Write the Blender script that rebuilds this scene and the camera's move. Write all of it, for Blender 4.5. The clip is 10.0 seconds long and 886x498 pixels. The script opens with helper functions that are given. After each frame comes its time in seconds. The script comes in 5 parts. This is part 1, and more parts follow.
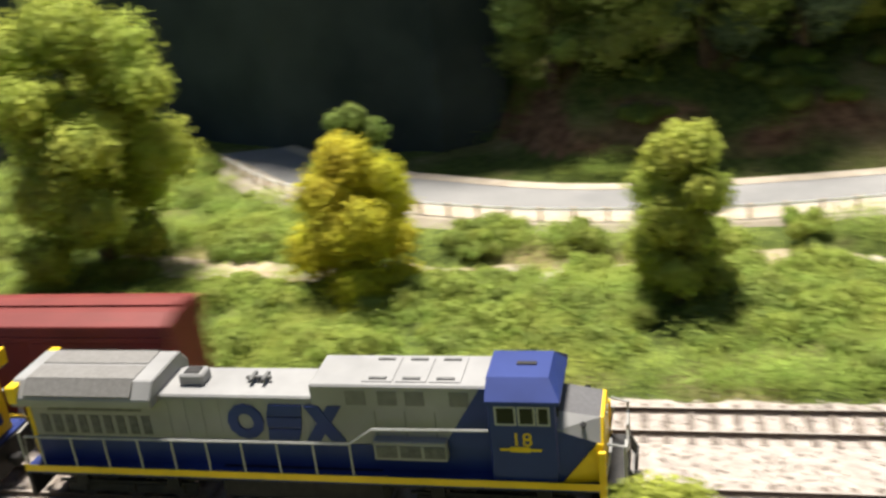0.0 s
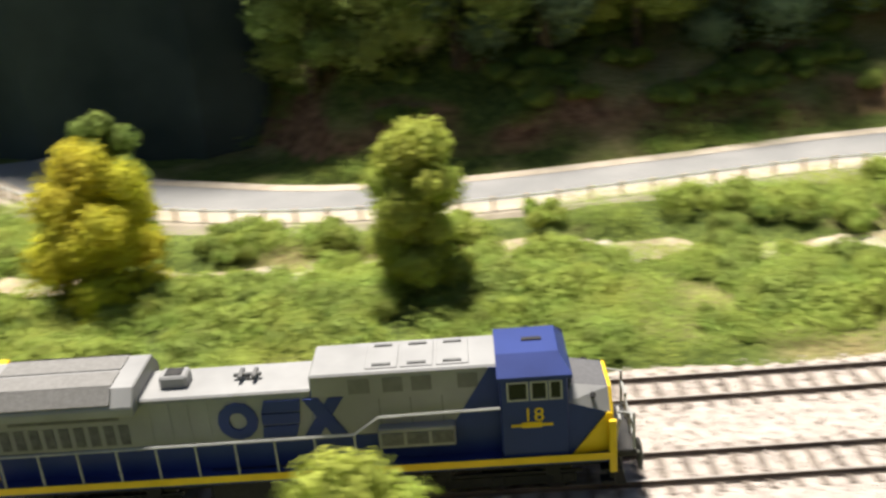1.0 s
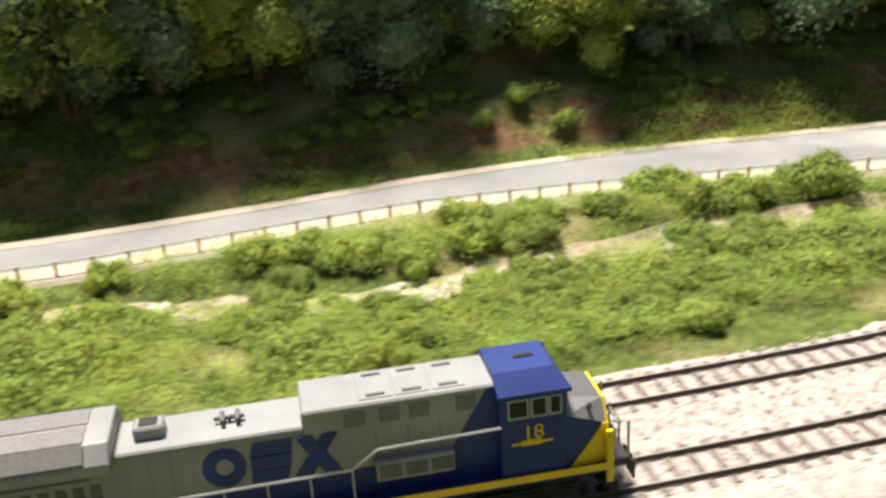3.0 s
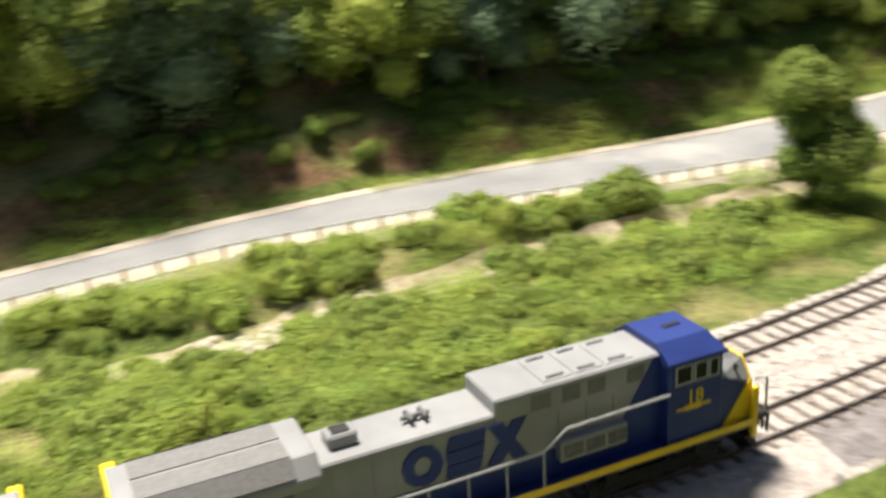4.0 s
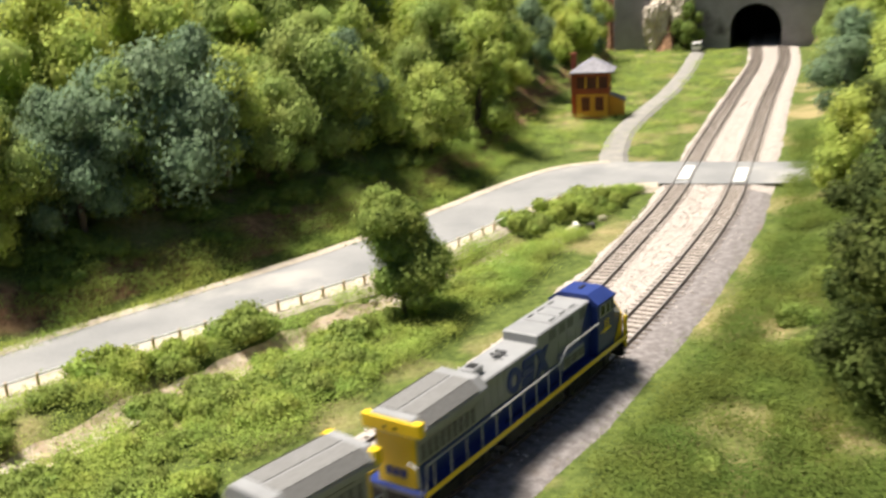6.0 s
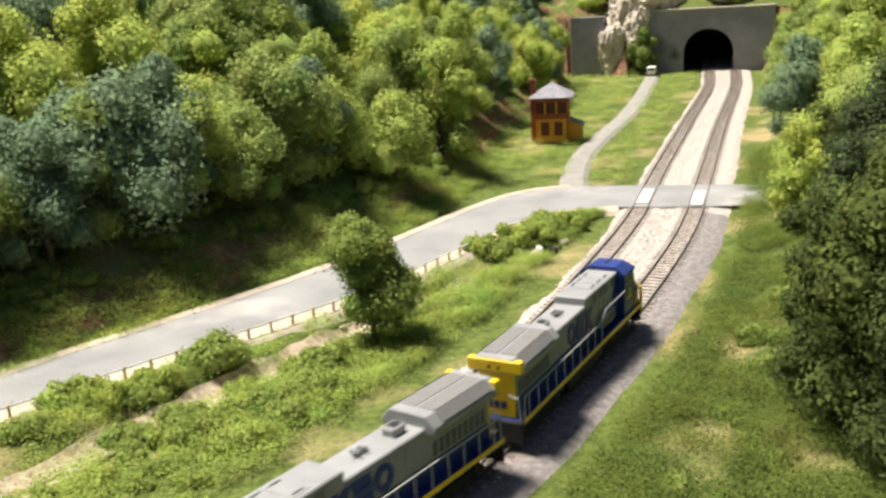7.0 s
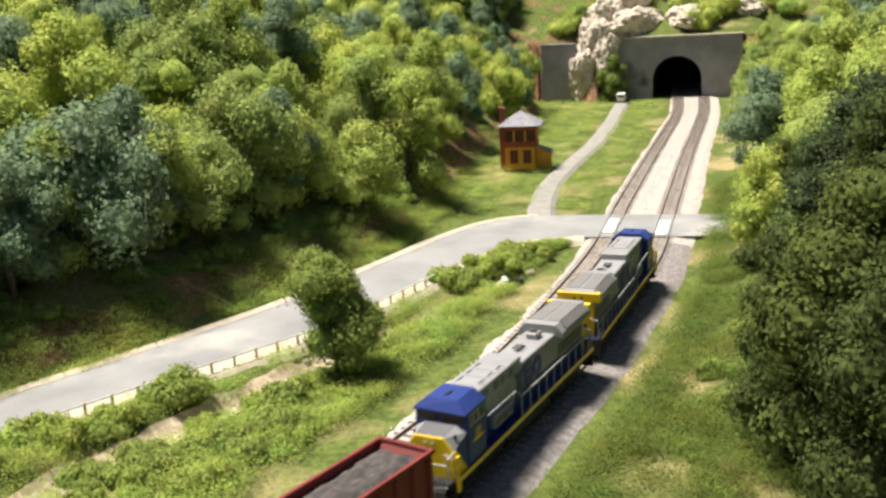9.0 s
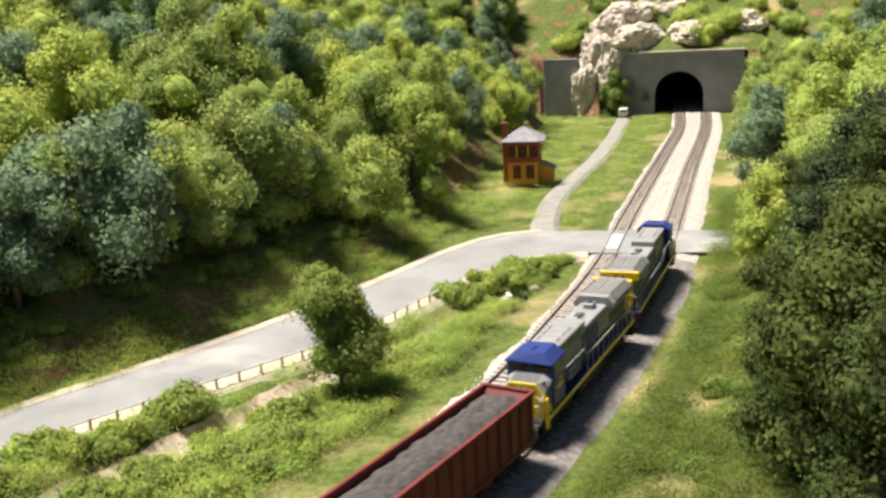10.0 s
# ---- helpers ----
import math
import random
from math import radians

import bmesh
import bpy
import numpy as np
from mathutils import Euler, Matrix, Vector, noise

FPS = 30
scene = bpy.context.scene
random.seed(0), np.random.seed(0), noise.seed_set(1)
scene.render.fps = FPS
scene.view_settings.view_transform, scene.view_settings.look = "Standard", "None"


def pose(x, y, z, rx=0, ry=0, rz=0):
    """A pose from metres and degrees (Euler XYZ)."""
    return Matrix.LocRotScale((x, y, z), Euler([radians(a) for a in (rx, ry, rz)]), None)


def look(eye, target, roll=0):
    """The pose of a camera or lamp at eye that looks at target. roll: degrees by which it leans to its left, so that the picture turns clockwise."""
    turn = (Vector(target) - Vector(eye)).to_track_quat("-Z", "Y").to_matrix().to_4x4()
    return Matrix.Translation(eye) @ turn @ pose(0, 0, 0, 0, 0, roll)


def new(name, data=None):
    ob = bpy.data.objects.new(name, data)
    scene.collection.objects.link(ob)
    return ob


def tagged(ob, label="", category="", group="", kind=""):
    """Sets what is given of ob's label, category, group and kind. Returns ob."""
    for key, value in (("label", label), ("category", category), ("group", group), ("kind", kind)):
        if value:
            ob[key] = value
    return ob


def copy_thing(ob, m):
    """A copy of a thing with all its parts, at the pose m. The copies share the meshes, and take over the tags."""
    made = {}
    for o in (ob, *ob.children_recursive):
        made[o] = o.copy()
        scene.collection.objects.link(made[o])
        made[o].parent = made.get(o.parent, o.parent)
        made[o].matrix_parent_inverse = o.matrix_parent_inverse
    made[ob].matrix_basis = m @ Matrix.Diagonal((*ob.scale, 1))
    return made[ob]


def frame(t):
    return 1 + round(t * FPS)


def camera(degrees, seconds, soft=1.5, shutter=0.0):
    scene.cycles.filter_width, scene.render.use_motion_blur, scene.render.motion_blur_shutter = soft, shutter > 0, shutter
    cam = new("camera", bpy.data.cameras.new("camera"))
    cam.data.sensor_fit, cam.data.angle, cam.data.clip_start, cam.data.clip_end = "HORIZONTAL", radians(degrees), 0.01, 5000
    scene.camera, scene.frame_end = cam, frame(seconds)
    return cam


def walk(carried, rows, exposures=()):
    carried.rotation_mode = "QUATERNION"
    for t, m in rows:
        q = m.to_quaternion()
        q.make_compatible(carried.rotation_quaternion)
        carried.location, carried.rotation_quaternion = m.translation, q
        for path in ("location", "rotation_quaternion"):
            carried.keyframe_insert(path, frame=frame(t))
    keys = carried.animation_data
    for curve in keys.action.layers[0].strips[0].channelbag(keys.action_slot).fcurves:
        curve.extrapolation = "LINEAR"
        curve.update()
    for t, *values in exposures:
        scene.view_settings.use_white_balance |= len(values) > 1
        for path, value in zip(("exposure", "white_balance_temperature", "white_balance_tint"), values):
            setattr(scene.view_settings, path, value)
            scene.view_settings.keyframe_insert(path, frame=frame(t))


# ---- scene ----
cam = camera(48.3, 10.0, soft=2.7, shutter=0.95)
PATH = [
    (0, (0.159, 0.071, 0.228), (-0.283, 1.873, -0.518), -6.3),
    (0.5, (0.174, 0.069, 0.224), (-0.069, 1.906, -0.529), -5.7),
    (1, (0.197, 0.064, 0.223), (0.126, 1.911, -0.54), -4.8),
    (1.5, (0.217, 0.065, 0.221), (0.34, 1.912, -0.538), -4.5),
    (2, (0.231, 0.078, 0.219), (0.537, 1.905, -0.534), -3.5),
    (2.2, (0.242, 0.08, 0.217), (0.596, 1.899, -0.535), -3.4),
    (3.3, (0.371, 0.076, 0.224), (0.649, 1.918, -0.505), -4.0),
    (3.5, (0.366, 0.089, 0.224), (0.752, 1.919, -0.487), -3.6),
    (4, (0.347, 0.108, 0.217), (1.046, 1.842, -0.493), -3.7),
    (4.5, (0.35, 0.106, 0.222), (1.283, 1.735, -0.467), -3.0),
    (5, (0.341, 0.101, 0.232), (1.495, 1.595, -0.429), -3.0),
    (5.5, (0.323, 0.091, 0.246), (1.636, 1.478, -0.348), -3.4),
    (6, (0.299, 0.075, 0.254), (1.708, 1.383, -0.296), -3.4),
    (6.2, (0.289, 0.07, 0.256), (1.717, 1.369, -0.269), -3.7),
    (7.5, (0.285, 0.073, 0.262), (1.779, 1.303, -0.244), -3.1),
    (8, (0.289, 0.068, 0.264), (1.796, 1.288, -0.227), -3.0),
    (8.5, (0.29, 0.063, 0.268), (1.799, 1.284, -0.214), -3.0),
    (9, (0.29, 0.063, 0.271), (1.805, 1.28, -0.201), -3.1),
    (9.5, (0.289, 0.063, 0.273), (1.805, 1.283, -0.189), -3.0),
    (10, (0.287, 0.065, 0.274), (1.807, 1.286, -0.172), -2.9),
]
walk(cam, [(t, look(eye, target, roll)) for t, eye, target, roll in PATH])

# ---------------------------------------------------------------- light
SUN_EL, SUN_AZ = 68.0, 108.0   # degrees above the horizon; azimuth from +x towards +y
world = bpy.data.worlds.new("world")
scene.world = world
world.use_nodes = True
wn = world.node_tree
sky = wn.nodes.new("ShaderNodeTexSky")
sky.sky_type, sky.sun_disc = "NISHITA", False
sky.sun_elevation, sky.sun_rotation = radians(SUN_EL), radians(90 - SUN_AZ)
wn.links.new(sky.outputs[0], wn.nodes["Background"].inputs[0])
wn.nodes["Background"].inputs[1].default_value = 0.039
sun = new("sun", bpy.data.lights.new("sun", "SUN"))
sun.data.energy, sun.data.angle, sun.data.color = 6.0, radians(13), (1.0, 0.93, 0.84)
_d = Vector((math.cos(radians(SUN_EL)) * math.cos(radians(SUN_AZ)), math.cos(radians(SUN_EL)) * math.sin(radians(SUN_AZ)), math.sin(radians(SUN_EL))))
sun.matrix_basis = look(_d * 4, (0, 0, 0))
scene.view_settings.exposure = 0.72


# ---------------------------------------------------------------- materials
def mat(name, c1, c2=None, scale=60.0, rough=0.7, metal=0.0, bump=0.15, fine=600.0, spread=0.0, island=0.0, dirt=None, gloss=0.3):
    """Two-scale noise colour between c1 and c2, fine grain and relief; spread: value change per object; island: per loose piece."""
    m = bpy.data.materials.new(name)
    m.use_nodes = True
    t = m.node_tree
    n, l = t.nodes, t.links
    b = n["Principled BSDF"]
    b.inputs["Roughness"].default_value, b.inputs["Metallic"].default_value = rough, metal
    b.inputs["Specular IOR Level"].default_value = gloss
    co = n.new("ShaderNodeTexCoord")
    big, small = n.new("ShaderNodeTexNoise"), n.new("ShaderNodeTexNoise")
    big.inputs["Scale"].default_value, big.inputs["Detail"].default_value = scale, 5.0
    small.inputs["Scale"].default_value, small.inputs["Detail"].default_value = fine, 3.0
    for k in (big, small):
        l.new(co.outputs["Object"], k.inputs["Vector"])
    ramp = n.new("ShaderNodeValToRGB")
    ramp.color_ramp.elements[0].position, ramp.color_ramp.elements[1].position = 0.36, 0.64
    ramp.color_ramp.elements[0].color = (*c1, 1)
    ramp.color_ramp.elements[1].color = (*(c2 or [v * 0.82 for v in c1]), 1)
    l.new(big.outputs[0], ramp.inputs[0])
    hsv = n.new("ShaderNodeHueSaturation")
    l.new(ramp.outputs[0], hsv.inputs["Color"])
    val = n.new("ShaderNodeMath")
    val.operation = "MULTIPLY_ADD"
    l.new(small.outputs[0], val.inputs[0])
    val.inputs[1].default_value, val.inputs[2].default_value = 0.5, 0.75
    last = val
    if spread:
        info, f = n.new("ShaderNodeObjectInfo"), n.new("ShaderNodeMath")
        f.operation = "MULTIPLY_ADD"
        l.new(info.outputs["Random"], f.inputs[0])
        f.inputs[1].default_value = spread
        l.new(last.outputs[0], f.inputs[2])
        last = f
    if island:
        geo, f = n.new("ShaderNodeNewGeometry"), n.new("ShaderNodeMath")
        f.operation = "MULTIPLY_ADD"
        l.new(geo.outputs["Random Per Island"], f.inputs[0])
        f.inputs[1].default_value = island
        l.new(last.outputs[0], f.inputs[2])
        last = f
    l.new(last.outputs[0], hsv.inputs["Value"])
    out = hsv.outputs[0]
    if dirt:
        dn, dr, mx = n.new("ShaderNodeTexNoise"), n.new("ShaderNodeValToRGB"), n.new("ShaderNodeMix")
        dn.inputs["Scale"].default_value, dn.inputs["Detail"].default_value = dirt[1], 6.0
        l.new(co.outputs["Object"], dn.inputs["Vector"])
        dr.color_ramp.elements[0].position, dr.color_ramp.elements[1].position = dirt[2], dirt[2] + 0.12
        l.new(dn.outputs[0], dr.inputs[0])
        mx.data_type = "RGBA"
        l.new(dr.outputs[0], mx.inputs["Factor"])
        l.new(out, mx.inputs["A"])
        mx.inputs["B"].default_value = (*dirt[0], 1)
        out = mx.outputs["Result"]
    l.new(out, b.inputs["Base Color"])
    if bump:
        bp = n.new("ShaderNodeBump")
        bp.inputs["Strength"].default_value, bp.inputs["Distance"].default_value = bump, 0.001
        l.new(small.outputs[0], bp.inputs["Height"])
        l.new(bp.outputs[0], b.inputs["Normal"])
    return m


def foliage(name, stops, sat=1.0):
    """Leaf colour picked per tree from stops by Object Info Random, varied per clump."""
    m = bpy.data.materials.new(name)
    m.use_nodes = True
    t = m.node_tree
    n, l = t.nodes, t.links
    b = n["Principled BSDF"]
    b.inputs["Roughness"].default_value, b.inputs["Specular IOR Level"].default_value = 0.85, 0.15
    info, geo, co = n.new("ShaderNodeObjectInfo"), n.new("ShaderNodeNewGeometry"), n.new("ShaderNodeTexCoord")
    ramp = n.new("ShaderNodeValToRGB")
    ramp.color_ramp.interpolation = "CONSTANT" if len(stops) > 3 else "LINEAR"
    e = ramp.color_ramp.elements
    while len(e) < len(stops):
        e.new(0.5)
    for i, c in enumerate(stops):
        e[i].position, e[i].color = i / len(stops), (*c, 1)
    l.new(info.outputs["Random"], ramp.inputs[0])
    nz = n.new("ShaderNodeTexNoise")
    nz.inputs["Scale"].default_value, nz.inputs["Detail"].default_value = 55.0, 4.0
    l.new(co.outputs["Object"], nz.inputs["Vector"])
    v = n.new("ShaderNodeMath")
    v.operation = "MULTIPLY_ADD"
    l.new(geo.outputs["Random Per Island"], v.inputs[0])
    v.inputs[1].default_value, v.inputs[2].default_value = 0.3, -0.1
    w = n.new("ShaderNodeMath")
    w.operation = "MULTIPLY_ADD"
    l.new(nz.outputs[0], w.inputs[0])
    w.inputs[1].default_value = 0.95
    l.new(v.outputs[0], w.inputs[2])
    hsv = n.new("ShaderNodeHueSaturation")
    hsv.inputs["Saturation"].default_value = sat
    l.new(ramp.outputs[0], hsv.inputs["Color"])
    l.new(w.outputs[0], hsv.inputs["Value"])
    l.new(hsv.outputs[0], b.inputs["Base Color"])
    fz = n.new("ShaderNodeTexNoise")
    fz.inputs["Scale"].default_value, fz.inputs["Detail"].default_value, fz.inputs["Roughness"].default_value = 330.0, 4.0, 0.7
    l.new(co.outputs["Object"], fz.inputs["Vector"])
    x = n.new("ShaderNodeMath")
    x.operation = "MULTIPLY_ADD"
    l.new(fz.outputs[0], x.inputs[0])
    x.inputs[1].default_value = 0.7
    l.new(w.outputs[0], x.inputs[2])
    l.new(x.outputs[0], hsv.inputs["Value"])
    # patches of older, warmer leaves
    pz, h = n.new("ShaderNodeTexNoise"), n.new("ShaderNodeMath")
    pz.inputs["Scale"].default_value, pz.inputs["Detail"].default_value, pz.inputs["Roughness"].default_value = 16.0, 5.0, 0.65
    l.new(co.outputs["Object"], pz.inputs["Vector"])
    h.operation = "MULTIPLY_ADD"
    l.new(pz.outputs[0], h.inputs[0])
    h.inputs[1].default_value, h.inputs[2].default_value = 0.13, 0.434
    l.new(h.outputs[0], hsv.inputs["Hue"])
    # light passes through thin leaves
    thin, both = n.new("ShaderNodeBsdfTranslucent"), n.new("ShaderNodeMixShader")
    l.new(hsv.outputs[0], thin.inputs["Color"])
    both.inputs[0].default_value = 0.42
    l.new(b.outputs[0], both.inputs[1])
    l.new(thin.outputs[0], both.inputs[2])
    l.new(both.outputs[0], n["Material Output"].inputs["Surface"])
    return m


def ground_material(name, bare, turf):
    """Turf with dry patches; bare earth where the slope is steep."""
    m = bpy.data.materials.new(name)
    m.use_nodes = True
    t = m.node_tree
    n, l = t.nodes, t.links
    b = n["Principled BSDF"]
    b.inputs["Roughness"].default_value, b.inputs["Specular IOR Level"].default_value = 0.95, 0.1
    co, geo = n.new("ShaderNodeTexCoord"), n.new("ShaderNodeNewGeometry")

    def noise_node(scale, detail=6.0):
        k = n.new("ShaderNodeTexNoise")
        k.inputs["Scale"].default_value, k.inputs["Detail"].default_value = scale, detail
        l.new(co.outputs["Object"], k.inputs["Vector"])
        return k

    def ramp_of(src, p0, p1, c0, c1):
        r = n.new("ShaderNodeValToRGB")
        e = r.color_ramp.elements
        e[0].position, e[1].position, e[0].color, e[1].color = p0, p1, (*c0, 1), (*c1, 1)
        l.new(src, r.inputs[0])
        return r

    def mixed(fac, a, c):
        k = n.new("ShaderNodeMix")
        k.data_type = "RGBA"
        l.new(fac, k.inputs["Factor"])
        l.new(a, k.inputs["A"])
        l.new(c, k.inputs["B"])
        return k

    grass = ramp_of(noise_node(160).outputs[0], 0.35, 0.7, (0.065, 0.09, 0.022), (0.14, 0.175, 0.042))
    dry = ramp_of(noise_node(300).outputs[0], 0.35, 0.7, (0.24, 0.19, 0.08), (0.42, 0.35, 0.18))
    patch = ramp_of(noise_node(9).outputs[0], 0.52, 0.68, (0, 0, 0), (1, 1, 1))
    earth = ramp_of(noise_node(120).outputs[0], 0.3, 0.75, (0.11, 0.06, 0.034), (0.36, 0.21, 0.12))
    sep = n.new("ShaderNodeSeparateXYZ")
    l.new(geo.outputs["Normal"], sep.inputs[0])
    steep = ramp_of(sep.outputs["Z"], bare, turf, (1, 1, 1), (0, 0, 0))
    a = mixed(patch.outputs[0], grass.outputs[0], dry.outputs[0])
    c = mixed(steep.outputs[0], a.outputs["Result"], earth.outputs[0])
    l.new(c.outputs["Result"], b.inputs["Base Color"])
    bp = n.new("ShaderNodeBump")
    bp.inputs["Strength"].default_value, bp.inputs["Distance"].default_value = 0.6, 0.003
    l.new(noise_node(420).outputs[0], bp.inputs["Height"])
    l.new(bp.outputs[0], b.inputs["Normal"])
    return m


M_GROUND = ground_material("turf_and_earth", 0.80, 0.865)
M_HILL = ground_material("rough_hill_turf", 0.1, 0.3)
M_ROAD = mat("worn_grey_asphalt", (0.215, 0.215, 0.21), (0.285, 0.28, 0.27), 14, 0.9, bump=0.3, fine=900, dirt=((0.4, 0.38, 0.34), 7, 0.6))
M_SHOULDER = mat("pale_sand_shoulder", (0.5, 0.44, 0.35), (0.4, 0.34, 0.26), 60, 0.95, bump=0.5, fine=900)
M_DITCH = mat("tan_stony_earth", (0.42, 0.32, 0.22), (0.6, 0.5, 0.38), 130, 0.95, bump=0.8, fine=500)
M_LANE = mat("grey_gravel_lane", (0.23, 0.22, 0.205), (0.31, 0.29, 0.25), 60, 0.95, bump=0.5, fine=900)
M_BALLAST = mat("pale_pinkish_ballast", (0.5, 0.445, 0.39), (0.35, 0.305, 0.27), 200, 0.95, bump=1.0, fine=700, dirt=((0.27, 0.24, 0.21), 10, 0.66))
M_GRIMY = mat("grimy_grey_ballast", (0.27, 0.245, 0.235), (0.17, 0.15, 0.14), 200, 0.95, bump=1.0, fine=700, dirt=((0.2, 0.15, 0.11), 14, 0.6))
M_STONE = mat("ballast_stone", (0.54, 0.485, 0.43), (0.32, 0.275, 0.245), 300, 0.9, bump=0.2, island=0.5)
M_TIE = mat("weathered_brown_tie", (0.1, 0.08, 0.065), (0.16, 0.135, 0.11), 200, 0.85, bump=0.3, spread=0.5)
M_RAIL = mat("dark_rusty_rail", (0.095, 0.07, 0.052), (0.14, 0.105, 0.08), 150, 0.6, 0.2)
M_RAILTOP = mat("worn_steel_railhead", (0.55, 0.5, 0.45), (0.42, 0.37, 0.32), 120, 0.38, 0.8, bump=0.05)
M_WHITE = mat("white_paint", (0.78, 0.77, 0.73), (0.7, 0.68, 0.62), 90, 0.6)
M_FENCE = mat("tan_weathered_post_wood", (0.6, 0.44, 0.27), (0.48, 0.33, 0.18), 200, 0.8)
M_TRUNK = mat("dark_bark", (0.07, 0.05, 0.035), (0.12, 0.09, 0.06), 250, 0.9, bump=0.6)
M_ROCK = mat("pale_tan_rock", (0.6, 0.53, 0.43), (0.4, 0.34, 0.27), 60, 0.9, bump=0.8, fine=300, dirt=((0.62, 0.55, 0.45), 25, 0.58))
M_CONC = mat("dark_grey_portal_concrete", (0.24, 0.225, 0.24), (0.32, 0.3, 0.315), 18, 0.85, bump=0.4, fine=260, dirt=((0.07, 0.063, 0.062), 9, 0.58))
M_CAP = mat("pale_coping", (0.45, 0.41, 0.32), (0.35, 0.31, 0.24), 60, 0.85)
M_DARK = mat("sooty_tunnel_lining", (0.012, 0.011, 0.012), (0.02, 0.018, 0.018), 30, 0.95)
M_GREY = mat("light_grey_loco_paint", (0.29, 0.29, 0.285), (0.26, 0.26, 0.255), 25, 0.45, bump=0.03, fine=70, gloss=0.4, dirt=((0.235, 0.225, 0.2), 40, 0.62))
M_BLUE = mat("royal_blue_loco_paint", (0.026, 0.046, 0.19), (0.021, 0.038, 0.165), 25, 0.42, bump=0.03, fine=70, gloss=0.3)
M_YELLOW = mat("bright_yellow_loco_paint", (0.85, 0.58, 0.01), (0.8, 0.53, 0.01), 25, 0.4, bump=0.03, fine=70, gloss=0.5)
M_ANTI = mat("dark_grey_antiglare_paint", (0.12, 0.12, 0.125), None, 40, 0.7)
M_GRILLE = mat("sooty_grille", (0.1, 0.1, 0.1), (0.14, 0.14, 0.135), 300, 0.6)
M_SCREEN = mat("grey_mesh_screen", (0.2, 0.195, 0.185), (0.17, 0.165, 0.155), 500, 0.6, bump=0.2, fine=1500)
M_LOUVRE = mat("dull_grey_louvre", (0.19, 0.19, 0.18), (0.16, 0.16, 0.15), 300, 0.6)
M_BLACK = mat("black_running_gear", (0.014, 0.014, 0.014), (0.028, 0.026, 0.024), 200, 0.6)
M_WHEEL = mat("blackened_wheel_steel", (0.1, 0.09, 0.085), None, 200, 0.35, 0.8)
M_GLASS = mat("dark_window_glass", (0.01, 0.011, 0.013), (0.014, 0.015, 0.017), 20, 0.12, bump=0.0, gloss=0.3)
M_SILVER = mat("grey_handrail_paint", (0.4, 0.4, 0.38), None, 60, 0.45)
M_RED = mat("oxide_red_hopper_paint", (0.2, 0.035, 0.03), (0.15, 0.026, 0.022), 40, 0.55, bump=0.05, dirt=((0.12, 0.04, 0.03), 60, 0.62))
M_COAL = mat("coal_load", (0.045, 0.039, 0.037), (0.095, 0.083, 0.076), 260, 0.85, bump=1.0, fine=500)
M_OCHRE = mat("ochre_clapboard", (0.68, 0.35, 0.045), (0.6, 0.3, 0.04), 50, 0.75)
M_MAROON = mat("red_brown_trim", (0.33, 0.08, 0.035), (0.26, 0.065, 0.03), 50, 0.75)
M_SASH = mat("dark_red_window_sash", (0.07, 0.02, 0.014), (0.1, 0.028, 0.018), 60, 0.4)
M_SLATE = mat("grey_slate_roof", (0.3, 0.29, 0.31), (0.22, 0.21, 0.23), 120, 0.8)
M_BRICK = mat("red_brick_stack", (0.3, 0.09, 0.05), None, 100, 0.85)
# dimness of the area past the road bend, put into a dark colour
M_BACK = mat("dim_area_sheet", (0.022, 0.034, 0.036), (0.055, 0.072, 0.074), 9, 0.95, bump=0.0, fine=20)
M_LEAF = foliage("mixed_tree_foliage", [(0.31, 0.4, 0.115), (0.47, 0.57, 0.14), (0.25, 0.35, 0.2), (0.49, 0.58, 0.13), (0.34, 0.44, 0.125), (0.23, 0.33, 0.19), (0.42, 0.52, 0.13)])
M_BRIGHT = foliage("yellow_green_foliage", [(0.5, 0.58, 0.11), (0.48, 0.56, 0.11)])
M_YLEAF = foliage("yellowing_foliage", [(0.66, 0.64, 0.06), (0.63, 0.62, 0.06)])
M_MIDLEAF = foliage("dull_green_foliage", [(0.23, 0.32, 0.08), (0.25, 0.34, 0.08)])
M_SHRUB = foliage("shrub_foliage", [(0.36, 0.46, 0.1), (0.41, 0.51, 0.11), (0.3, 0.39, 0.095)])
M_DARKLEAF = foliage("dark_bush_foliage", [(0.25, 0.35, 0.08), (0.29, 0.38, 0.09)])
# tree foliage with the shade of the near right slope put into its colour
M_SHADELEAF = foliage("shade_darkened_foliage", [(0.095, 0.13, 0.037), (0.08, 0.115, 0.048), (0.13, 0.17, 0.043), (0.09, 0.125, 0.039)])
# darker copy of the meadow cover; the slope's shade is in the colour
M_SHADECOVER = foliage("shaded_slope_cover", [(0.165, 0.22, 0.046), (0.17, 0.225, 0.046)])
M_COVER = foliage("ground_cover_foliage", [(0.37, 0.47, 0.105), (0.38, 0.48, 0.105)])


# ---------------------------------------------------------------- mesh helpers
MM = 0.001


def part(name, bm, material, parent, label=""):
    me = bpy.data.meshes.new(name)
    bm.to_mesh(me)
    bm.free()
    me.materials.append(material)
    ob = new(name, me)
    ob.parent = parent
    if label:
        ob["label"] = label
    return ob


